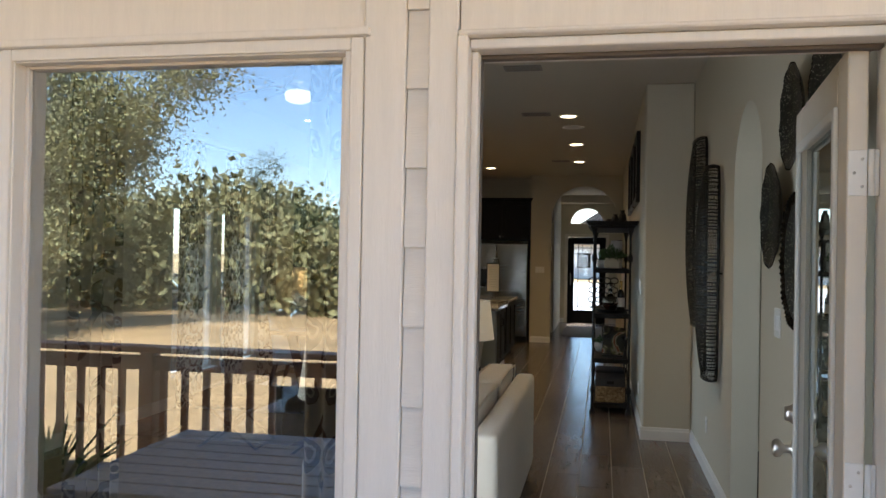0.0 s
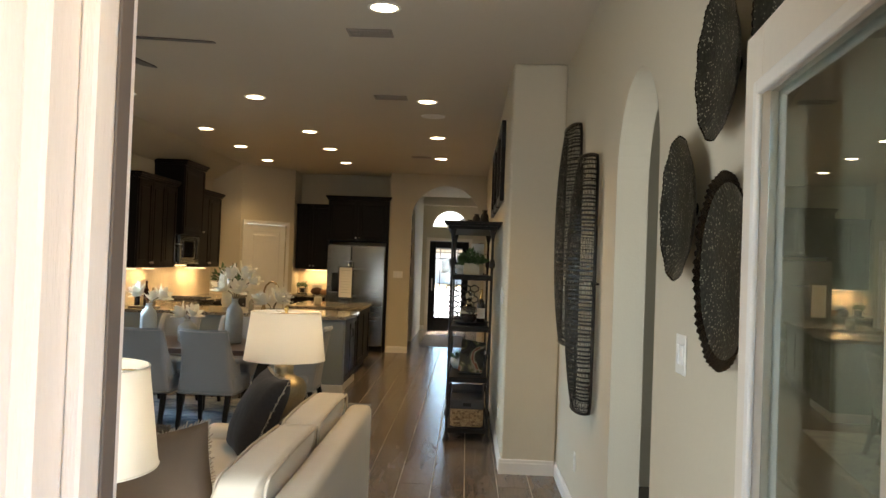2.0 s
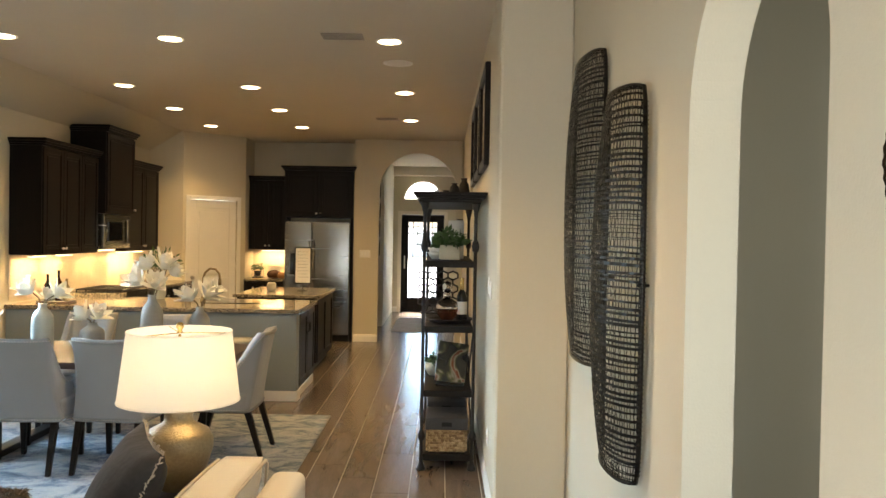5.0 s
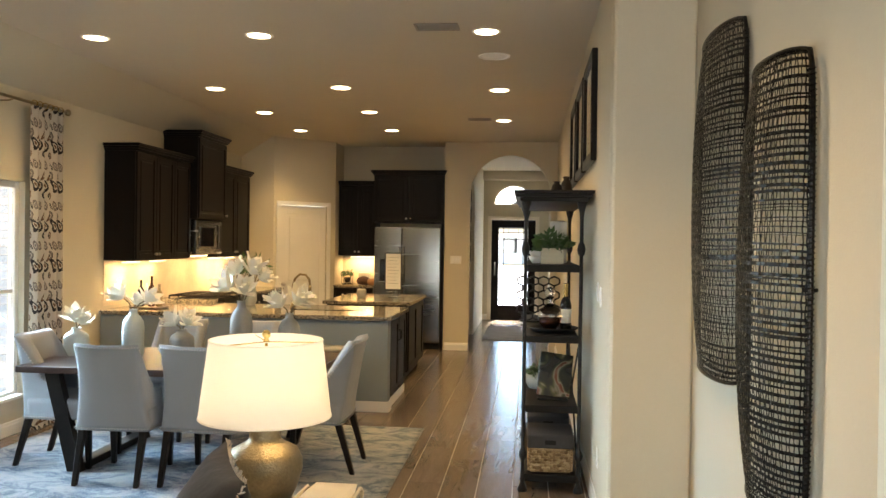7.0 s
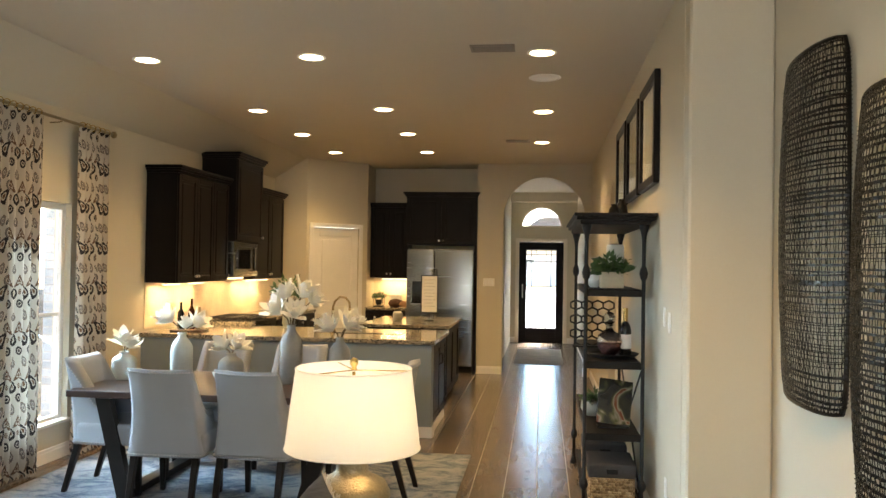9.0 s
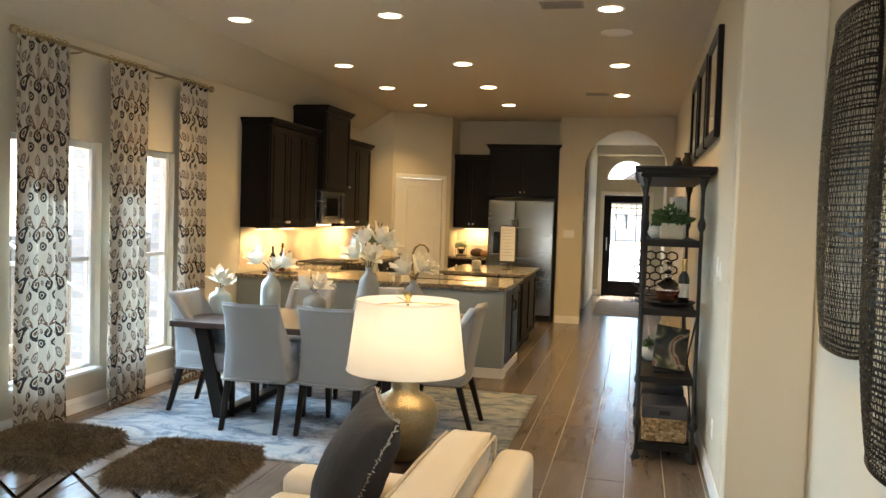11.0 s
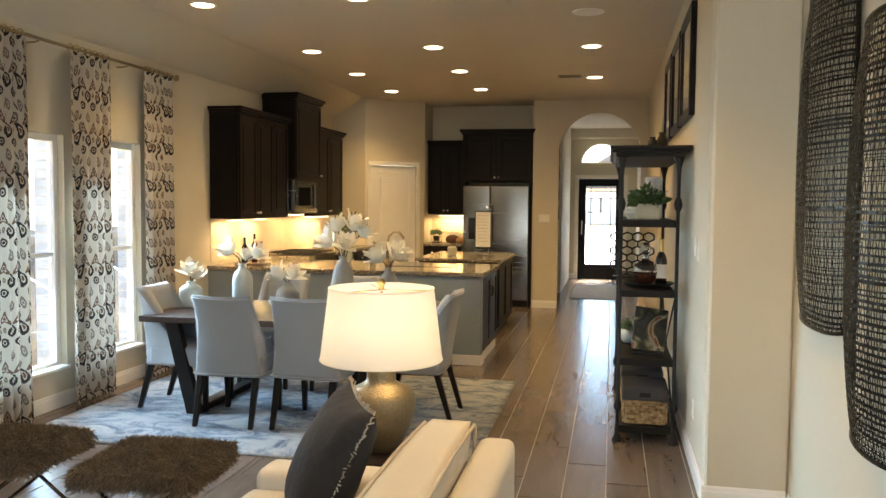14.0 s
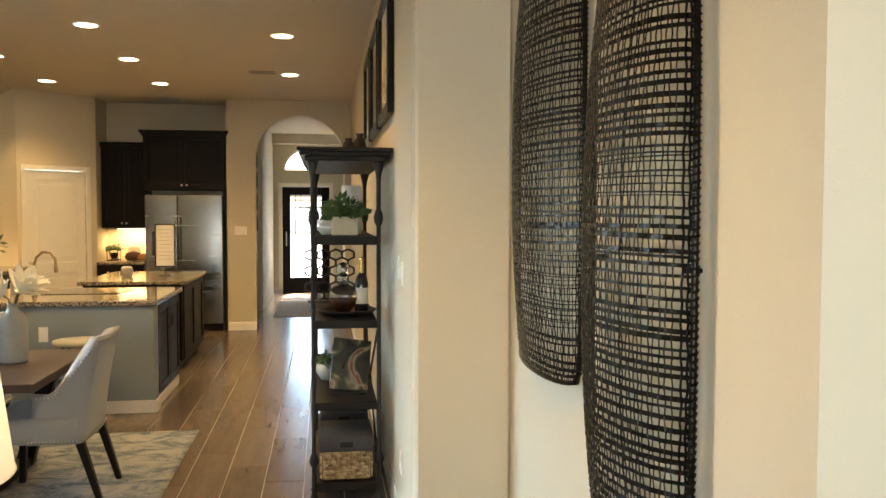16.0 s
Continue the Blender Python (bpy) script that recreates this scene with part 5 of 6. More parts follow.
def flower(parent, c, d, size, seed):
    rnd = random.Random(seed)
    d = Vector(d).normalized()
    a = d.cross(Vector((.3, .2, 1))).normalized()
    e = d.cross(a)
    vs, fs = [], []
    for ring_n, tilt, L in ((4, .22, .85), (5, .58, 1.0), (4, 1.0, .92)):
        for k in range(ring_n):
            t = 6.283 * (k + rnd.uniform(-.2, .2)) / ring_n + tilt
            o = a * math.cos(t) + e * math.sin(t)
            u = (d * math.cos(tilt) + o * math.sin(tilt)).normalized()
            w = u.cross(d if tilt > .2 else o).normalized()
            nrm = w.cross(u).normalized()
            l = size * L * rnd.uniform(.85, 1.1)
            i = len(vs)
            P = Vector(c)
            rows = ((0, .05, 0), (.3, .19, .05), (.6, .235, .06), (.84, .14, .02), (1, .008, -.05))
            for f, wd, cup in rows:
                vs += [P + u * l * f - w * l * wd + nrm * l * cup, P + u * l * f - nrm * l * cup, P + u * l * f + w * l * wd + nrm * l * cup]
            for r in range(4):
                q = i + r * 3
                fs += [(q, q + 1, q + 4, q + 3), (q + 1, q + 2, q + 5, q + 4)]
    me = bpy.data.meshes.new("flower")
    me.from_pydata([tuple(v) for v in vs], [], fs)
    me.materials.append(M_PETAL)
    me.polygons.foreach_set("use_smooth", [True] * len(me.polygons))
    o = new("flower", me)
    o.parent = parent
    return o
def vase(x, y, h, r, m, blooms, seed, label):
    v = thing("flower_vase", label, "vase", (x, y, TT), group="vases on the dining table")
    lathe("vase_body", [(0, 0), (r * .88, 0), (r * .98, h * .04), (r, h * .3), (r, h * .62), (r * .93, h * .73), (r * .70, h * .82), (r * .43, h * .88), (r * .36, h * .93), (r * .36, h * .97), (r * .43, h), (r * .34, h), (r * .28, h * .93), (0, h * .87)], m, v, n=32)
    rnd = random.Random(seed)
    for k, (dx, dy, dz, s) in enumerate(blooms):
        tube("stem", [(0, 0, h * .86), (dx * .4, dy * .4, h + dz * .5), (dx, dy, h + dz)], .0045, M_STEM, v, 6)
        flower(v, (dx, dy, h + dz - .01), (dx * 1.6, dy * 1.6 - .02, .10 + dz * .6), s, seed * 7 + k)
    return v
VB = "sage glazed bottle vase holding white magnolia blooms"
VM = "stone grey bottle vase holding white magnolia blooms"
vase(-1.415, 6.30, .20, .088, M_VASE, ((0, -.01, .05, .15), (.03, .01, .03, .12)), 1, VB)
vase(-.995, 6.33, .345, .078, M_VASE, ((-.07, -.02, .08, .15), (.09, .0, .06, .15), (.01, .03, .03, .12)), 2, VB)
vase(-.610, 6.30, .21, .088, M_VASE2, ((.04, -.02, .04, .15), (-.05, .01, .03, .14)), 3, VM)
vase(-.19, 6.36, .42, .080, M_VASE2, ((-.07, -.03, .08, .17), (.03, -.04, .06, .16), (.06, .02, .20, .16), (-.05, .03, .19, .14), (.13, .01, .16, .13)), 4, VM)
vase(.155, 6.40, .335, .078, M_VASE2, ((-.05, -.01, .05, .16), (.05, -.02, .07, .16), (.08, .01, .09, .13)), 5, VM)

# ---- living room ----
sofa = thing("sofa", "ivory linen sofa with loose back cushions and piping", "sofa", (0, 0, 0))
part("base", box_bm(.58, 1.28, .10, 1.46, 3.28, .40, .03, 3), M_SOFA, sofa, "", True)
b = box_bm(1.26, 1.262, .12, 1.485, 3.285, .735, .04, 4)
for v in b.verts:
    if v.co.z > .4:
        v.co.x += .0 if v.co.x > 1.37 else .10 * (v.co.z - .4) / .33
part("back_frame", b, M_SOFA, sofa, "", True)
for y0, y1, yy in ((1.20, 1.37, 0), (3.13, 3.30, 0)):
    part("arm", box_bm(.575, y0, .10, 1.30, y1, .60, .05, 4), M_SOFA, sofa, "", True)
for y0, y1 in ((1.375, 2.25), (2.255, 3.125)):
    part("seat_cushion", box_bm(.57, y0, .40, 1.22, y1, .545, .04, 4), M_SOFA, sofa, "", True)
def plump(name, x0, y0, z0, x1, y1, z1, mtl, parent, amp=.03, lean=.0, label=""):
    b = bmesh.new()
    bmesh.ops.create_cube(b, size=1)
    bmesh.ops.subdivide_edges(b, edges=b.edges[:], cuts=9, use_grid_fill=True)
    sx, sy, sz = x1 - x0, y1 - y0, z1 - z0
    for v in b.verts:
        p = v.co.copy()
        fy, fz = 1 - (2 * p.y) ** 4, 1 - (2 * p.z) ** 4
        bulge = amp * fy * fz * (1 if p.x > 0 else -1) * (1 if abs(p.x) > .3 else .4)
        rx = p.x * (1 - .25 * max((2 * abs(p.y)) ** 6, (2 * abs(p.z)) ** 6))
        v.co = Vector((x0 + (rx + .5) * sx + bulge, y0 + (p.y + .5) * sy + .012 * math.copysign(fz, p.y) * (abs(p.y) > .4), z0 + (p.z + .5) * sz + .012 * fy * (p.z > .4)))
        v.co.x += lean * (p.z + .5) + .004 * noise.noise(v.co * 7)
    ob = part(name, b, mtl, parent, label, True)
    return ob
for y0, y1 in ((1.39, 2.335), (2.35, 3.215)):
    cu = plump("back_cushion", 1.10, y0, .53, 1.28, y1, .80, M_SOFA, sofa, .02, .08)
    for xx in (1.175, 1.345):
        tube("piping", [(xx, y0 + .015, .60), (xx + .01, y0 + .012, .78), (xx + .012, y0 + .05, .802), (xx + .012, (y0 + y1) / 2, .812), (xx + .012, y1 - .05, .802), (xx + .01, y1 - .012, .78), (xx, y1 - .015, .60)], .006, M_PIPING, cu, 6)
for x in (.63, 1.40):
    for y in (1.30, 3.22):
        box("foot", x, y, 0, x + .05, y + .05, .105, M_LEG, sofa, .005)

def pillow(loc, rot, w, mtl, label, fringe=True):
    p = thing("throw_pillow", label, "pillow", loc)
    p.matrix_basis = pose(*loc, *rot)
    b = bmesh.new()
    bmesh.ops.create_cube(b, size=1)
    bmesh.ops.subdivide_edges(b, edges=b.edges[:], cuts=11, use_grid_fill=True)
    for v in b.verts:
        q = v.co.copy()
        fx, fz = 1 - (2 * q.x) ** 2, 1 - (2 * q.z) ** 2
        k = 1 - .08 * (1 - (2 * q.z) ** 2) * (2 * abs(q.x)) - .0
        th = .19 * (max(0, fx) ** .45) * (max(0, fz) ** .45) + .012
        v.co = Vector((q.x * w * k, q.y * th, q.z * w * (1 - .08 * fx * (2 * abs(q.z)))))
        v.co.y += .008 * noise.noise(v.co * 9)
    part("cover", b, mtl, p, "", True)
    if fringe:
        rnd = random.Random(4)
        b = bmesh.new()
        h = w / 2
        for s in range(4):
            for k in range(46):
                f = -1 + 2 * k / 45
                pin = 1 - .08 * (1 - f * f)
                x, z = ((f * h, h * pin), (h * pin, f * h), (f * h, -h * pin), (-h * pin, f * h))[s]
                o = Vector((x, 0, z))
                d = Vector((x, 0, z)).normalized() * .014 + Vector((rnd.gauss(0, .004), rnd.gauss(0, .005), rnd.gauss(0, .004)))
                join(b, tube_bm([o - d * .3, o + d], .0035, 4, .002))
        part("fringe", b, M_FRINGE, p, "ecru eyelash fringe")
    return p
pillow((.930, 2.927, .715), (26, 0, 116.5), .47, M_VELVET, "charcoal velvet throw pillow with ecru fringe leaning on the sofa")
pillow((.93, 1.52, .70), (-24, -8, 24), .44, M_TAUPE, "taupe woven throw pillow with fringed edge on the sofa")

def end_table(x, y):
    e = thing("end_table", "round dark end table with slim metal legs", "table", (x, y, 0), group="end tables beside the sofa")
    lathe("tabletop", [(0, .555), (.19, .555), (.20, .562), (.20, .573), (.192, .58), (0, .58)], M_TABLE, e, n=40)
    for k in range(3):
        a = .5 + k * 2.094
        tube("leg", [(math.cos(a) * .14, math.sin(a) * .14, .556), (math.cos(a) * .17, math.sin(a) * .17, 0)], .009, M_IRON, e)
    tube("foot_ring", [(math.cos(t * .3927) * .155, math.sin(t * .3927) * .155, .25) for t in range(17)], .005, M_IRON, e)
end_table(.925, 3.54)
end_table(.90, .98)
def table_lamp(x, y):
    l = thing("table_lamp", "lit table lamp with hammered gold body and ivory linen drum shade", "lamp", (x, y, .58), group="table lamps beside the sofa")
    lathe("body", [(0, 0), (.07, 0), (.074, .008), (.072, .016), (.085, .03), (.118, .10), (.136, .16), (.136, .20), (.118, .235), (.075, .258), (.058, .270), (.056, .295), (.060, .318), (.052, .326), (0, .326)], M_BRASS, l, n=48)
    tube("stem", [(0, 0, .32), (0, 0, .62)], .006, M_POLBRASS, l)
    b = lathe_bm([(.238, .355), (.204, .632)], 64)
    part("shade", b, M_SHADE, l, "ivory linen drum shade", True)
    for r, z in ((.238, .355), (.204, .632)):
        part("shade_rim", tube_bm([(r * math.cos(t * math.pi / 24), r * math.sin(t * math.pi / 24), z) for t in range(49)], .003, 6), M_SHADE, l, "", True)
    for k in range(3):
        a = k * 2.094
        tube("spider", [(0, 0, .625), (math.cos(a) * .204, math.sin(a) * .204, .628)], .0022, M_POLBRASS, l, 5)
    lathe("finial", [(0, .625), (.012, .627), (.008, .637), (.016, .648), (.014, .662), (.006, .668), (0, .669)], M_POLBRASS, l, n=16)
    lathe("bulb", [(0, .44), (.02, .45), (.032, .49), (.02, .53), (0, .54)], M_BULB, l, n=16)
    p = new("lamp_bulb", bpy.data.lights.new("lamp_bulb", 'POINT'))
    p.data.energy, p.data.color, p.data.shadow_soft_size = .085, (1.0, .90, .75), .04
    p.location = (x, y, .58 + .57)
table_lamp(.925, 3.54)
table_lamp(.90, .98)

def fur_bench(x, y, rz, seed, w=.52, d=.50):
    s = thing("fur_bench", "brown faux fur bench on crossed bronze legs", "bench", (x, y, 0), rz, group="fur benches")
    b = box_bm(-w / 2, -d / 2, .345, w / 2, d / 2, .42, .034, 4)
    part("cushion", b, M_FUR, s, "", True)
    rnd = random.Random(seed)
    vs, fs = [], []
    for k in range(15000):
        u, v = rnd.uniform(-1, 1), rnd.uniform(-1, 1)
        if rnd.random() < .68:
            p = Vector((u * w / 2, v * d / 2, .418 + .028 * (1 - u ** 4) * (1 - v ** 4)))
            n = Vector((u ** 5 * .8, v ** 5 * .8, .8))
        else:
            q = rnd.randrange(4)
            z = rnd.uniform(.345, .415)
            p = Vector(((w / 2, v * d / 2), (-w / 2, v * d / 2), (u * w / 2, d / 2), (u * w / 2, -d / 2))[q] + (z,))
            n = Vector(((1, 0), (-1, 0), (0, 1), (0, -1))[q] + (-.15,))
        n = (n + Vector((rnd.gauss(0, .7), rnd.gauss(0, .7) - .3, rnd.gauss(0, .25)))).normalized()
        L = rnd.uniform(.018, .042)
        sd = n.cross(Vector((rnd.gauss(0, 1), rnd.gauss(0, 1), rnd.gauss(0, 1)))).normalized() * .0026
        t = p + n * L + Vector((0, 0, -.012))
        i = len(vs)
        vs += [p - sd, p + sd, t]
        fs.append((i, i + 1, i + 2))
    me = bpy.data.meshes.new("fur")
    me.from_pydata([tuple(v) for v in vs], [], fs)
    me.materials.append(M_FUR)
    o = new("fur", me)
    o.parent = s
    o["kind"] = "stuff"
    for yy in (-d / 2 + .05, d / 2 - .05):
        for a, c in ((-1, 1), (1, -1)):
            tube("leg", [(a * (w / 2 - .04), yy, .372), (c * (w / 2 - .02), yy, .006)], .009, M_BRONZERIM, s, 8, None, "bronze rod leg")
    for xx in (-w / 2 + .03, w / 2 - .03):
        tube("stretcher", [(xx, -d / 2 + .05, .012), (xx, d / 2 - .05, .012)], .008, M_BRONZERIM, s)
fur_bench(-.14, 3.70, 4, 1)
fur_bench(-.92, 3.74, 2, 2)
tagged(part("jute_rug", box_bm(-2.0, 1.2, .0006, .45, 3.75, .011, .004, 1), mat("woven_jute", (.26, .19, .12), .95, var=.3, scale=20, fine=120, bump=.5, bscale=150)), "tan woven jute rug in the living area", "rug")

# ---- bookcase by the hall wall ----
bk = thing("bookcase", "open black bookcase with turned iron posts and plank shelves", "bookcase", (0, 0, 0))
YN, YB = 5.855, 7.36
for x in (1.855, 2.205):
    for y in (YN, YB):
        prof = [(0, 0), (.030, 0), (.032, .012), (.016, .05), (.013, .07), (.020, .078), (.013, .088), (.012, .20), (.024, .215), (.028, .235), (.022, .258), (.012, .275)]
        prof += [(.012, 1.50), (.022, 1.515), (.027, 1.545), (.02, 1.575), (.012, 1.59), (.012, 1.74), (.016, 1.78), (.030, 1.83), (.032, 1.845), (0, 1.845)]
        lathe("post", prof, M_IRON, bk, (x, y, 0), 16)
b = bmesh.new()
for o, z0, z1 in ((.03, 1.845, 1.872), (.055, 1.872, 1.895), (.07, 1.895, 1.915)):
    join(b, box_bm(1.855 - o - .01, YN - o, z0, min(2.205 + o + .01, XH - .004), YB + o, z1, .004, 1))
part("top", b, M_SHELFWOOD, bk)
for z in (1.443, .994, .55, .109):
    box("shelf", 1.865, YN - .01, z - .045, 2.195, YB + .01, z, M_SHELFWOOD, bk, .004)
tube("back_brace", [(2.20, YN, .15), (2.20, YB, .95)], .006, M_IRON, bk)
tube("back_brace", [(2.20, YB, .15), (2.20, YN, .95)], .006, M_IRON, bk)

bask = thing("storage_basket", "seagrass basket with grey cloth liner on the bookcase", "basket", (2.03, 6.06, .110))
b = box_bm(-.134, -.174, 0, .134, .174, .16, .018, 2)
part("core", b, M_BASKET, bask, "woven seagrass", True)
rows_b = bmesh.new()
rnd = random.Random(21)
for r in range(9):
    z = .010 + r * .0172
    for side in range(4):
        half, out = (.128, .176) if side % 2 == 0 else (.168, .136)
        n = 9 if side % 2 == 0 else 12
        for k in range(n):
            t0 = -half + 2 * half * (k + (.5 if r % 2 else 0)) / n
            t1 = t0 + 2 * half / n * .94
            t0, t1 = max(t0, -half), min(t1, half)
            if t1 - t0 < .006:
                continue
            kn = box_bm(t0, -.004, z, t1, .0065 + rnd.uniform(0, .003), z + .0155, .004, 1)
            kn.transform(Matrix.Rotation(side * math.pi / 2, 4, 'Z') @ Matrix.Translation((0, out, 0)))
            join(rows_b, kn)
part("weave", rows_b, M_STRAND, bask, "plaited seagrass strands", True)["kind"] = "stuff"
part("liner", box_bm(-.148, -.188, .158, .148, .188, .245, .014, 2), mat("charcoal_liner", (.055, .055, .06), .95, var=.2, bump=.3), bask, "folded charcoal cloth liner", True)
box("hand_slot", -.035, -.191, .185, .035, -.187, .215, M_BLACK, bask, .001)
c2 = copy_thing(bask, pose(2.03, 6.62, .110))
planter = thing("potted_fern", "green fern in a square cream planter", "plant", (2.03, 6.12, 1.444))
b = box_bm(-.075, -.075, 0, .075, .075, .105, .008, 2)
part("planter_box", b, mat("cream_planter", (.58, .52, .38), .6, var=.1), planter)
leafy(planter, (0, 0, .10), .115, 300, .060, 12, M_LEAF, .5)
for k in range(14):
    a = k * .9
    tube("stem", [(0, 0, .1), (math.cos(a) * .06, math.sin(a) * .06, .17), (math.cos(a) * .13, math.sin(a) * .13, .19)], .002, M_LEAF, planter, 4)
mug = thing("white_crock", "tall white ceramic crock on the bookcase", "crock", (2.08, 6.42, 1.444))
lathe("crock_body", [(0, 0), (.055, 0), (.06, .01), (.06, .28), (.055, .29), (.05, .28), (.05, .2), (0, .2)], M_WHITEPL, mug)
for k, yy in enumerate((6.2, 6.205)):
    bw = thing("stacked_bowl", "small white bowl on the bookcase", "bowl", (1.925, yy, 1.444 + .035 * k), group="stacked bowls")
    lathe("bowl_body", [(0, 0), (.025, 0), (.048, .035), (.052, .05), (.047, .05), (.04, .03), (0, .008)], M_WHITEPL, bw, n=24)
tr = tagged(part("oval_tray", lathe_bm([(0, .0), (.13, .0), (.16, .02), (.17, .03), (.165, .033), (.15, .024), (.12, .008), (0, .008)], 40), M_BLACK, smooth=True), "black oval tray on the bookcase", "tray")
tr.matrix_basis = pose(2.04, 6.10, .995)
dec = thing("crystal_decanter", "round crystal decanter with dark liquor", "decanter", (2.02, 6.07, 1.004))
lathe("bottle_body", [(0, 0), (.035, 0), (.04, .012), (.07, .05), (.082, .095), (.07, .14), (.03, .165), (.022, .18), (.022, .20), (.03, .205), (0, .205)], M_CRYSTAL, dec, n=24)
lathe("liquor", [(0, .012), (.03, .014), (.062, .05), (.074, .09), (0, .092)], M_WINE, dec, n=24)
lathe("stopper", [(0, .205), (.018, .207), (.036, .235), (.038, .255), (.026, .28), (0, .29)], M_CRYSTAL, dec, n=12)
wb = thing("wine_bottle", "dark wine bottle with gold foil neck and ivory label", "bottle", (2.125, 6.12, 1.004))
lathe("bottle_body", [(0, 0), (.036, 0), (.038, .01), (.038, .17), (.03, .20), (.015, .225), (.0145, .24), (0, .24)], M_BLACKGL, wb, n=24)
lathe("foil", [(.0148, .222), (.0152, .225), (.0152, .30), (.016, .305), (.0155, .312), (0, .312)], M_POLBRASS, wb, n=20)
lathe("bottle_label", [(.0384, .05), (.0386, .051), (.0386, .14), (.0384, .141)], M_PAPER, wb, n=24)
wr = thing("wine_rack", "black honeycomb wire wine rack on the bookcase", "wine rack", (1.95, 6.75, .995))
for r in range(6):
    for c in range(3 + r % 2):
        cx = (c - (2 + r % 2) / 2) * .078
        cz = .044 + r * .052
        pts = [(cx + .045 * math.cos(math.pi / 3 * k + math.pi / 6), 0, cz + .035 * math.sin(math.pi / 3 * k + math.pi / 6)) for k in range(7)]
        tube("cell", pts, .0075, M_IRON, wr, 5)
box("foot", -.14, -.05, 0, .14, .05, .012, M_IRON, wr, .002)
def cover_mat():
    q = Nodes("food_magazine_cover")
    a = q.noise(6, 2, None, .4, 1.2)
    q.ln(q.ramp(a, [(0.34, (.015, .013, .012)), (0.44, (.03, .028, .018)), (0.49, (.10, .10, .04)), (0.53, (.30, .25, .19)), (0.57, (.18, .055, .02)), (0.66, (.03, .02, .014))]), q.b.inputs["Base Color"])
    q.b.inputs["Roughness"].default_value = .25
    return q.m
mg = tagged(part("magazine", box_bm(-.11, -.006, 0, .11, .006, .29, .003, 1), cover_mat()), "glossy food magazine leaning on a stand", "magazine")
mg.matrix_basis = pose(2.045, 6.07, .5665, -16, 8, 6)
es = thing("magazine_stand", "black easel stand holding the magazine", "stand", (2.045, 6.14, .5505))
box("ledge", -.10, -.12, 0, .10, -.02, .015, M_BLACK, es, .003)
b = box_bm(-.07, -.004, 0, .07, .004, .24, .002, 1)
b.transform(Matrix.Translation((0, -.02, .01)) @ Matrix.Rotation(radians(-18), 4, 'X'))
part("back_support", b, M_BLACK, es)
pc = thing("potted_greenery", "trailing greenery in a glass bowl", "plant", (1.95, 6.48, .5505))
lathe("bowl", [(0, 0), (.06, 0), (.09, .05), (.085, .10), (.078, .10), (.08, .05), (.05, .01), (0, .01)], M_VASE, pc)
leafy(pc, (0, 0, .09), .085, 130, .05, 17, M_LEAF, .6)
cs = thing("cake_stand", "white pedestal cake stand", "stand", (2.1, 6.75, .5505))
lathe("pedestal", [(0, 0), (.06, 0), (.05, .01), (.015, .03), (.015, .10), (.11, .115), (.12, .13), (.115, .135), (0, .122)], M_WHITEPL, cs)
for k, (x, y, h, r) in enumerate(((2.06, 6.30, .09, .04), (2.14, 6.62, .15, .045), (2.0, 6.9, .07, .05))):
    ug = thing("dark_vase", "dark turned wood vase on top of the bookcase", "vase", (x, y, 1.916), group="dark vases on the bookcase")
    lathe("vase_body", [(0, 0), (r * .7, 0), (r, h * .3), (r * .8, h * .7), (r * .45, h * .85), (r * .6, h), (r * .5, h), (0, h * .9)], M_LEG, ug)
for yy in (6.95, 7.12):
    cd = thing("candlestick", "tall dark candlestick on the bookcase", "candlestick", (2.12, yy, 1.444), group="candlesticks")
    lathe("stick", [(0, 0), (.04, 0), (.042, .01), (.012, .03), (.01, .18), (.02, .2), (.012, .22), (.025, .3), (.025, .31), (0, .31)], M_IRON, cd, n=20)

# framed pictures on the hall wall
def picture(y0, y1, z0, z1, label):
    p = thing("framed_picture", label, "picture", (XH, y0, z0), -90, group="framed pictures on the hall wall")
    W, H = y1 - y0, z1 - z0
    b = bmesh.new()
    for q in ((-W, 0, -W + .06, H), (-.06, 0, 0, H), (-W + .06, 0, -.06, .06), (-W + .06, H - .06, -.06, H)):
        join(b, box_bm(q[0], -.038, q[1], q[2], -.001, q[3], .004, 1))
    part("frame", b, M_DARK, p, "dark espresso frame")
    box("mat_board", -W + .06, -.016, .06, -.06, -.012, H - .06, M_PAPER, p, 0)
    box("print", -W + .18, -.018, .18, -.18, -.0165, H - .18, mat("faded_botanical_print", (.45, .42, .34), .7, var=.4, scale=6), p, 0)
    g = box("pane", -W + .06, -.026, .06, -.06, -.024, H - .06, M_GLASS, p, 0)
    g.visible_shadow = False
picture(5.78, 6.55, 2.10, 2.80, "dark framed print with ivory mat on the hall wall")
picture(6.68, 7.45, 2.10, 2.80, "dark framed print with ivory mat on the hall wall")
picture(7.58, 8.35, 2.10, 2.80, "dark framed print with ivory mat on the hall wall")

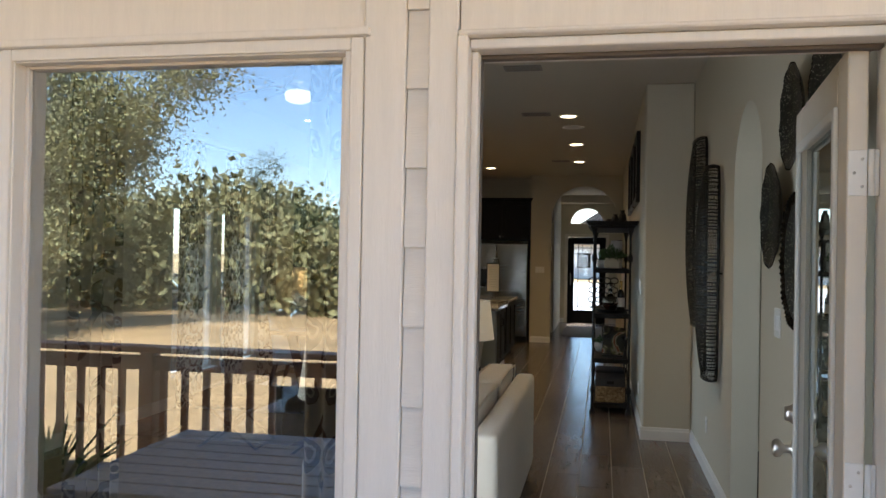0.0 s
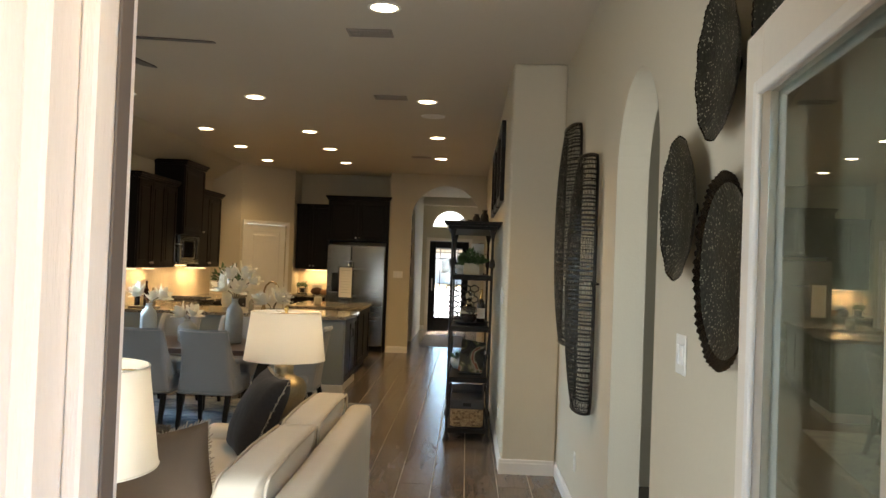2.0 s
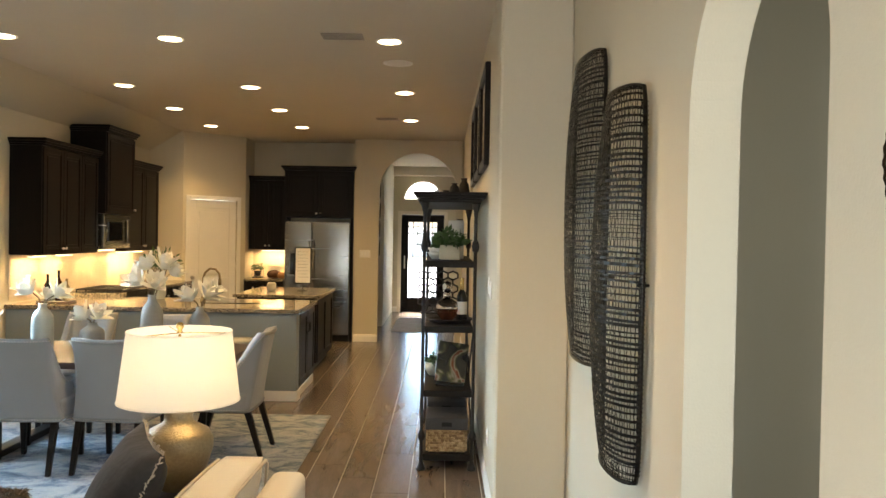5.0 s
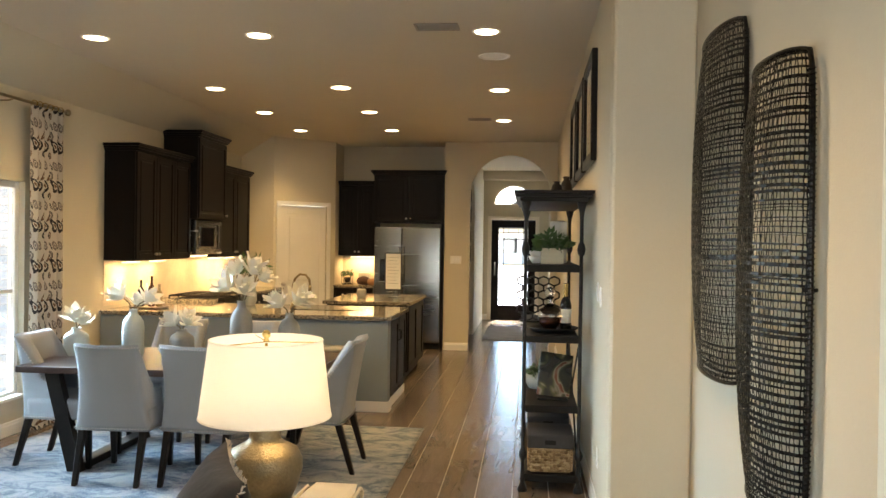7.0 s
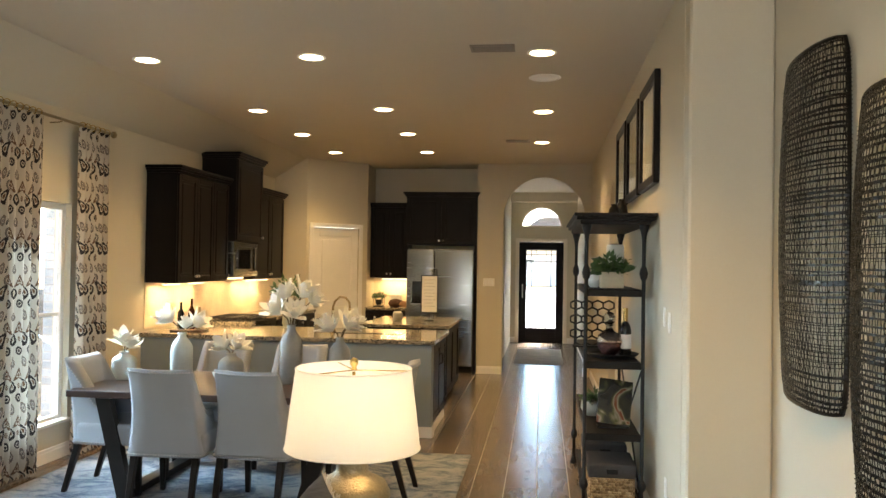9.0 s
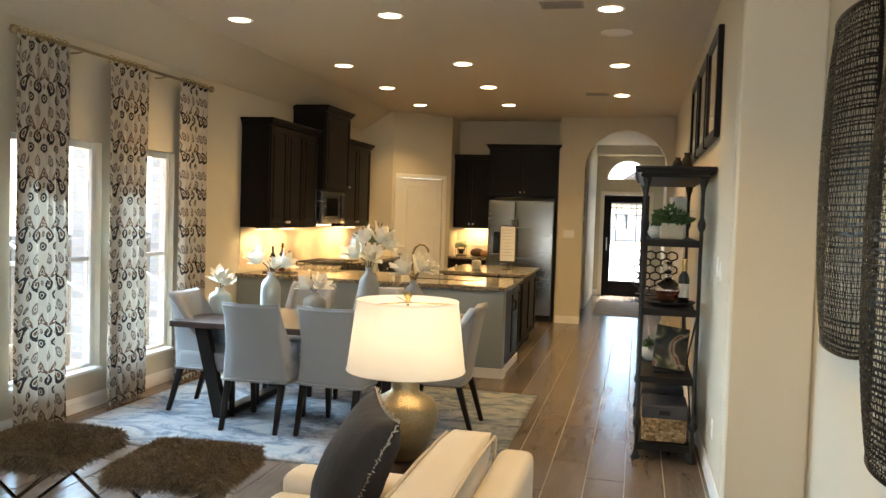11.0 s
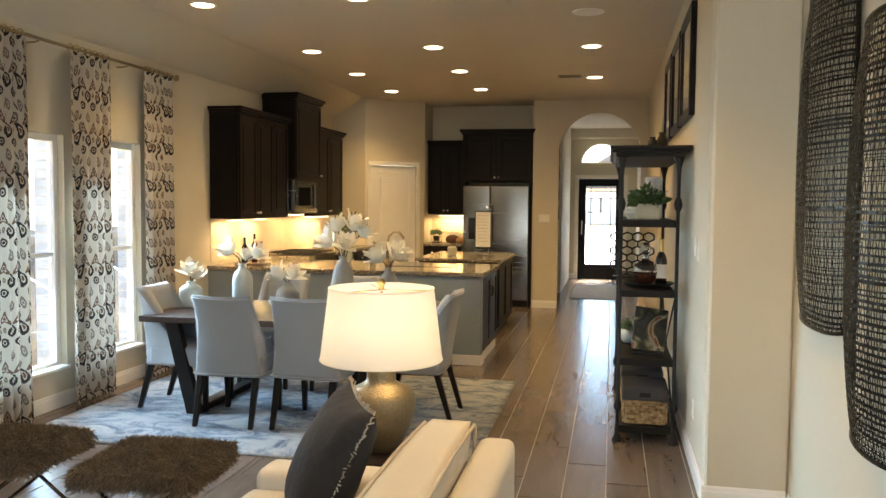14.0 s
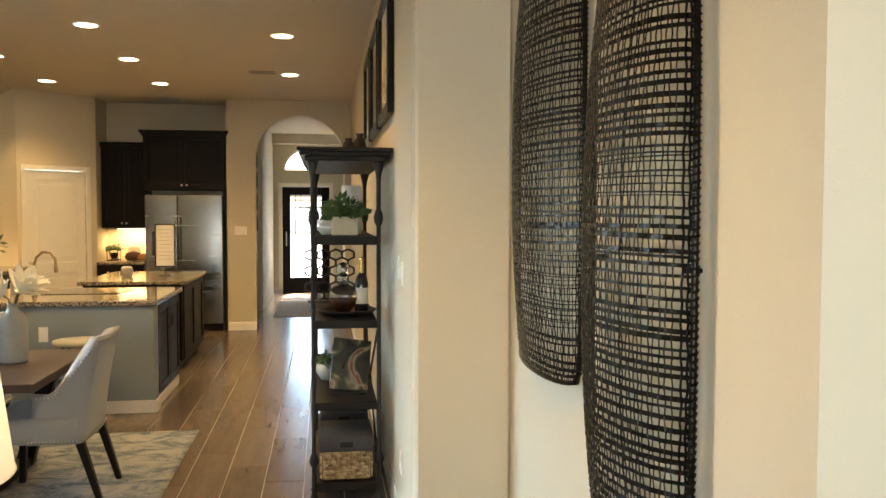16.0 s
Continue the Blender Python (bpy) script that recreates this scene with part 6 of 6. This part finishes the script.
# woven wall panels
M_MESH = mat("fine_dark_wire", (0.085, 0.078, 0.062), 0.26, 0.85, var=0.4, scale=30)
def woven(y0, y1, z0, z1, bow, off, seed, label):
    p = thing("woven_wall_panel", label, "wall art", (XR - .004, (y0 + y1) / 2, (z0 + z1) / 2), group="woven metal wall panels")
    rnd = random.Random(seed)
    W, H = (y1 - y0) / 2, (z1 - z0) / 2
    def pt(u, v, lift=0):
        # shield outline with rounded corners, domed out from the wall
        lim = W * (1 - .05 * abs(v) ** 3 - .07 * abs(v) ** 16)
        lv = H * (1 - .03 * abs(u) ** 5)
        return Vector((-off - bow * (1 - u * u) * (1 - .5 * abs(v) ** 2.4) - lift, u * lim, v * lv))
    def ribbon(b, pts, w, dirn):
        last = None
        for q in pts:
            a = [b.verts.new(q + dirn * w), b.verts.new(q - dirn * w), b.verts.new(q - dirn * w + Vector((.0025, 0, 0))), b.verts.new(q + dirn * w + Vector((.0025, 0, 0)))]
            if last:
                for k in range(4):
                    b.faces.new((last[k], last[(k + 1) % 4], a[(k + 1) % 4], a[k]))
            last = a
    # bands come in runs: some broad and open, some fine and close
    wire = bmesh.new()
    v, k, run, close = -1.0, 0, 0, False
    while v < .995:
        if run == 0:
            run, close = rnd.randint(5, 12), rnd.random() < .35
        run -= 1
        wide = rnd.uniform(.0013, .0022) if close else rnd.uniform(.0030, .0062)
        j, sl = rnd.gauss(0, .003), rnd.gauss(0, .0045)
        pts = [pt(-1 + 2 * i / 20, max(-1, min(1, v + j + sl * (i / 10 - 1))), .0022 * (1 if (i + k) % 2 else -1)) for i in range(21)]
        ribbon(wire, pts, wide, Vector((0, 0, 1)))
        v += (rnd.uniform(.011, .016) if close else rnd.uniform(.017, .027)) / H
        k += 1
    part("weft", wire, M_WIRE, p)
    warp, fine = bmesh.new(), bmesh.new()
    u, k = -1.0, 0
    while u <= 1.0:
        heavy = abs(u) > .9 or rnd.random() < .10
        j = rnd.gauss(0, .004)
        pts = [pt(max(-1, min(1, u + j + .003 * math.sin(i * .7 + k))), -1 + 2 * i / 40, .0018 * (1 if (i + k) % 2 else -1)) for i in range(41)]
        ribbon(warp if heavy else fine, pts, .0036 if heavy else rnd.uniform(.0009, .0019), Vector((0, 1, 0)))
        u += rnd.uniform(.010, .0165) / W
        k += 1
    part("warp", warp, M_WIRE, p)
    part("fine_warp", fine, M_MESH, p, "fine grey wire between the dark bands")
    rimp = [pt(-1, -1 + 2 * i / 30) for i in range(31)] + [pt(-1 + 2 * i / 16, 1) for i in range(1, 17)] + [pt(1, 1 - 2 * i / 30) for i in range(1, 31)] + [pt(1 - 2 * i / 16, -1) for i in range(1, 17)]
    part("rim", tube_bm(rimp, .0085, 6), M_WIRE, p, "", True)
    # wire wrapped round the two upright edges
    wrap = bmesh.new()
    for sgn in (-1, 1):
        for i in range(int(H * 2 / .017)):
            c = pt(sgn, -.96 + 1.92 * i / (H * 2 / .017))
            join(wrap, tube_bm([c + Vector((.010 * math.cos(a), .012 * math.sin(a), .003 * math.cos(a))) for a in (0, 1.26, 2.51, 3.77, 5.03, 6.28)], .0026, 4))
    part("edge_wrapping", wrap, M_WIRE, p)
    for sgn in (-1, 1):
        tube("standoff", [(0, sgn * W * .9, 0), (-off - .01, sgn * W * .9, 0)], .006, M_WIRE, p)
woven(3.78, 4.58, 1.04, 2.46, .100, .018, 1, "tall bowed panel of woven blackened metal hung on the wall")
woven(3.03, 3.66, .75, 2.16, .110, .030, 2, "tall bowed panel of woven blackened metal hung lower on the wall")

# hammered platters
def platter(y, z, ry, rzz, seed, label, depth=.0008):
    p = thing("wall_platter", label, "wall art", (XR, y, z), group="hammered bronze wall platters")
    n, rings = 216, []
    prof = ((0, .030), (.02, .030), (.30, .031), (.62, .036), (.78, .045), (.88, .055), (.975, .064), (1.0, .066))
    b = bmesh.new()
    for f, h in prof:
        if f == 0:
            rings.append([b.verts.new((-h, 0, 0))])
            continue
        row = []
        for i in range(n):
            a = 6.28319 * i / n
            fl = (depth * math.sin(a * 62 + seed) + .0012 * math.sin(a * 11 + seed)) * max(0, (f - .84) / .16)
            row.append(b.verts.new((-h - fl * 1.6, ry * f * (1 + fl * .6) * math.cos(a), rzz * f * (1 + fl * .6) * math.sin(a))))
        rings.append(row)
    for q, (a, d) in enumerate(zip(rings, rings[1:])):
        for i in range(n):
            j = (i + 1) % n
            f = b.faces.new((a[0], d[i], d[j])) if len(a) == 1 else b.faces.new((a[i], d[i], d[j], a[j]))
            f.material_index = 1 if q >= (5 if depth > .002 else 6) else 0
    bmesh.ops.solidify(b, geom=b.faces[:], thickness=.004)
    bmesh.ops.recalc_face_normals(b, faces=b.faces[:])
    part("dish", b, [M_FLECKED, M_BRONZERIM], p, "", True)
    lathe_b = lathe_bm([(0, 0), (.02, 0), (.02, .029), (0, .029)], 12)
    lathe_b.transform(Matrix.Rotation(-math.pi / 2, 4, 'Y'))
    part("standoff", lathe_b, M_IRON, p)
platter(1.285, 1.73, .20, .225, 1, "oval hammered bronze platter with a fluted rim")
platter(.83, 1.54, .235, .255, 2, "large round hammered bronze platter with a deeply fluted rim", .0022)
platter(.92, 2.09, .185, .205, 3, "hammered bronze platter with a fluted rim hung high")
platter(.45, 2.08, .20, .22, 4, "hammered bronze platter with a fluted rim by the door")

# ---- foyer ----
ed = thing("door_entry", "dark wood entry door with a leaded glass pane", "door", (1.12, YE + .02, 0), kind="structure")
b = bmesh.new()
for q in ((0, 0, .15, 2.05), (.75, 0, .90, 2.05), (.15, 0, .75, .30), (.15, 1.90, .75, 2.05)):
    join(b, box_bm(q[0], .02, q[1], q[2], .065, q[3], .004, 1))
part("leaf", b, M_DARK, ed)
p = box("pane", .15, .035, .30, .75, .042, 1.90, M_GLASS, ed, 0)
p.visible_shadow = False
b = bmesh.new()
for x in (.25, .65):
    join(b, box_bm(x - .008, .028, .30, x + .008, .049, 1.90))
for z in (.40, 1.66, 1.80):
    join(b, box_bm(.15, .028, z - .008, .75, .049, z + .008))
for x in (.35, .55):
    join(b, box_bm(x - .005, .028, 1.66, x + .005, .049, 1.90))
    join(b, box_bm(x - .005, .028, .30, x + .005, .049, .40))
part("came", b, M_IRON, ed, "dark leaded came")
tube("handle", [(.075, .02, .92), (.075, -.04, .94), (.075, -.04, 1.16), (.075, .02, 1.18)], .010, M_NICKEL, ed)
b = bmesh.new()
for q in ((-.075, 0, 0, 2.13), (.90, 0, .975, 2.13), (0, 2.055, .90, 2.13)):
    join(b, box_bm(q[0], -.035, q[1], q[2], -.021, q[3], .004, 1))
part("casing", b, M_DOORPAINT, ed)
tw = thing("window_4", "half-round transom window over the entry door", "window", (1.57, YE, 2.36), kind="structure")
R = .42
b = bmesh.new()
arc0 = [(R * math.cos(math.pi * i / 32), R * math.sin(math.pi * i / 32)) for i in range(33)]
arc1 = [(x * .925, z * .925) for x, z in arc0]
for i in range(32):
    join(b, prism_bm([arc0[i], arc0[i + 1], arc1[i + 1], arc1[i]], .02, .08))
join(b, box_bm(-R, .02, 0, R, .08, .03))
part("window_frame", b, M_DOORPAINT, tw)
p = part("pane", prism_bm([(-R * .93, .03)] + [(x, max(.03, z)) for x, z in arc1[::-1]] + [(R * .93, .03)], .045, .05), M_GLASS, tw)
p.visible_shadow = False
tagged(part("entry_rug", box_bm(1.15, 13.75, .0006, 1.95, 16.1, .010, .004, 1), mat("faded_taupe_rug", (.30, .26, .23), .95, var=.25, scale=5, fine=100, bump=.4)), "faded taupe runner rug in the foyer", "rug")
for k in range(4):
    f = thing("small_wall_frame", "small dark frame with pale print on the foyer wall", "picture", (.95, 13.02, 1.28 + k * .30), 90, group="small frames in the foyer")
    rim("frame", -.16, 0, .16, .26, .03, -.045, -.001, M_DARK, f)
    box("print", -.13, -.02, .03, .13, -.016, .23, M_PAPER, f, 0)

# ---- floor planks (last) ----
PW, PL, GAP = .229, .914, .0055
pme = bpy.data.meshes.new("floor_plank")
t = box_bm(GAP / 2, GAP / 2, -.012, PW - GAP / 2, PL - GAP / 2, 0)
for v in t.verts:
    if v.co.z > -.001:
        v.co.x += .0012 if v.co.x < PW / 2 else -.0012
        v.co.y += .0012 if v.co.y < PL / 2 else -.0012
t.to_mesh(pme)
t.free()
pme.materials.append(M_FLOOR)
spots = []
ix = 0
x = -2.33
while x < XR + .9:
    off = (.0, .305, .61)[ix % 3]
    y = YI - .06 - off
    while y < YE + .05:
        if y + PL > YI - .1:
            y0 = max(y, YI - .09)      # the first row is cut at the threshold
            if y + PL - y0 > .05:
                spots.append((x, y0, y + PL - y0))
        y += PL
    x += PW
    ix += 1
spots = [s for s in spots if not (s[0] > XR + .1 and not (.2 < s[1] < 4.2))]
order = sorted(spots, key=lambda s: (s[0] - 1.3) ** 2 * .8 + (s[1] - 5.5) ** 2 * .35)
for s in order[:300]:
    o = new("floor_plank", pme)
    o.parent = floor_ob
    o.matrix_basis = pose(s[0], s[1], 0)
    o.scale = (1, s[2] / PL, 1)
rest = bmesh.new()
for s in order[300:]:
    q = rest.verts
    c = [q.new((s[0] + a, s[1] + d, e)) for e in (-.012, 0) for a, d in ((GAP / 2, GAP / 2), (PW - GAP / 2, GAP / 2), (PW - GAP / 2, s[2] - GAP / 2), (GAP / 2, s[2] - GAP / 2))]
    rest.faces.new(c[4:])
    for i in range(4):
        rest.faces.new((c[i], c[(i + 1) % 4], c[4 + (i + 1) % 4], c[4 + i]))
ro = part("far_planks", rest, M_FLOOR, floor_ob)
ro["kind"] = "stuff"
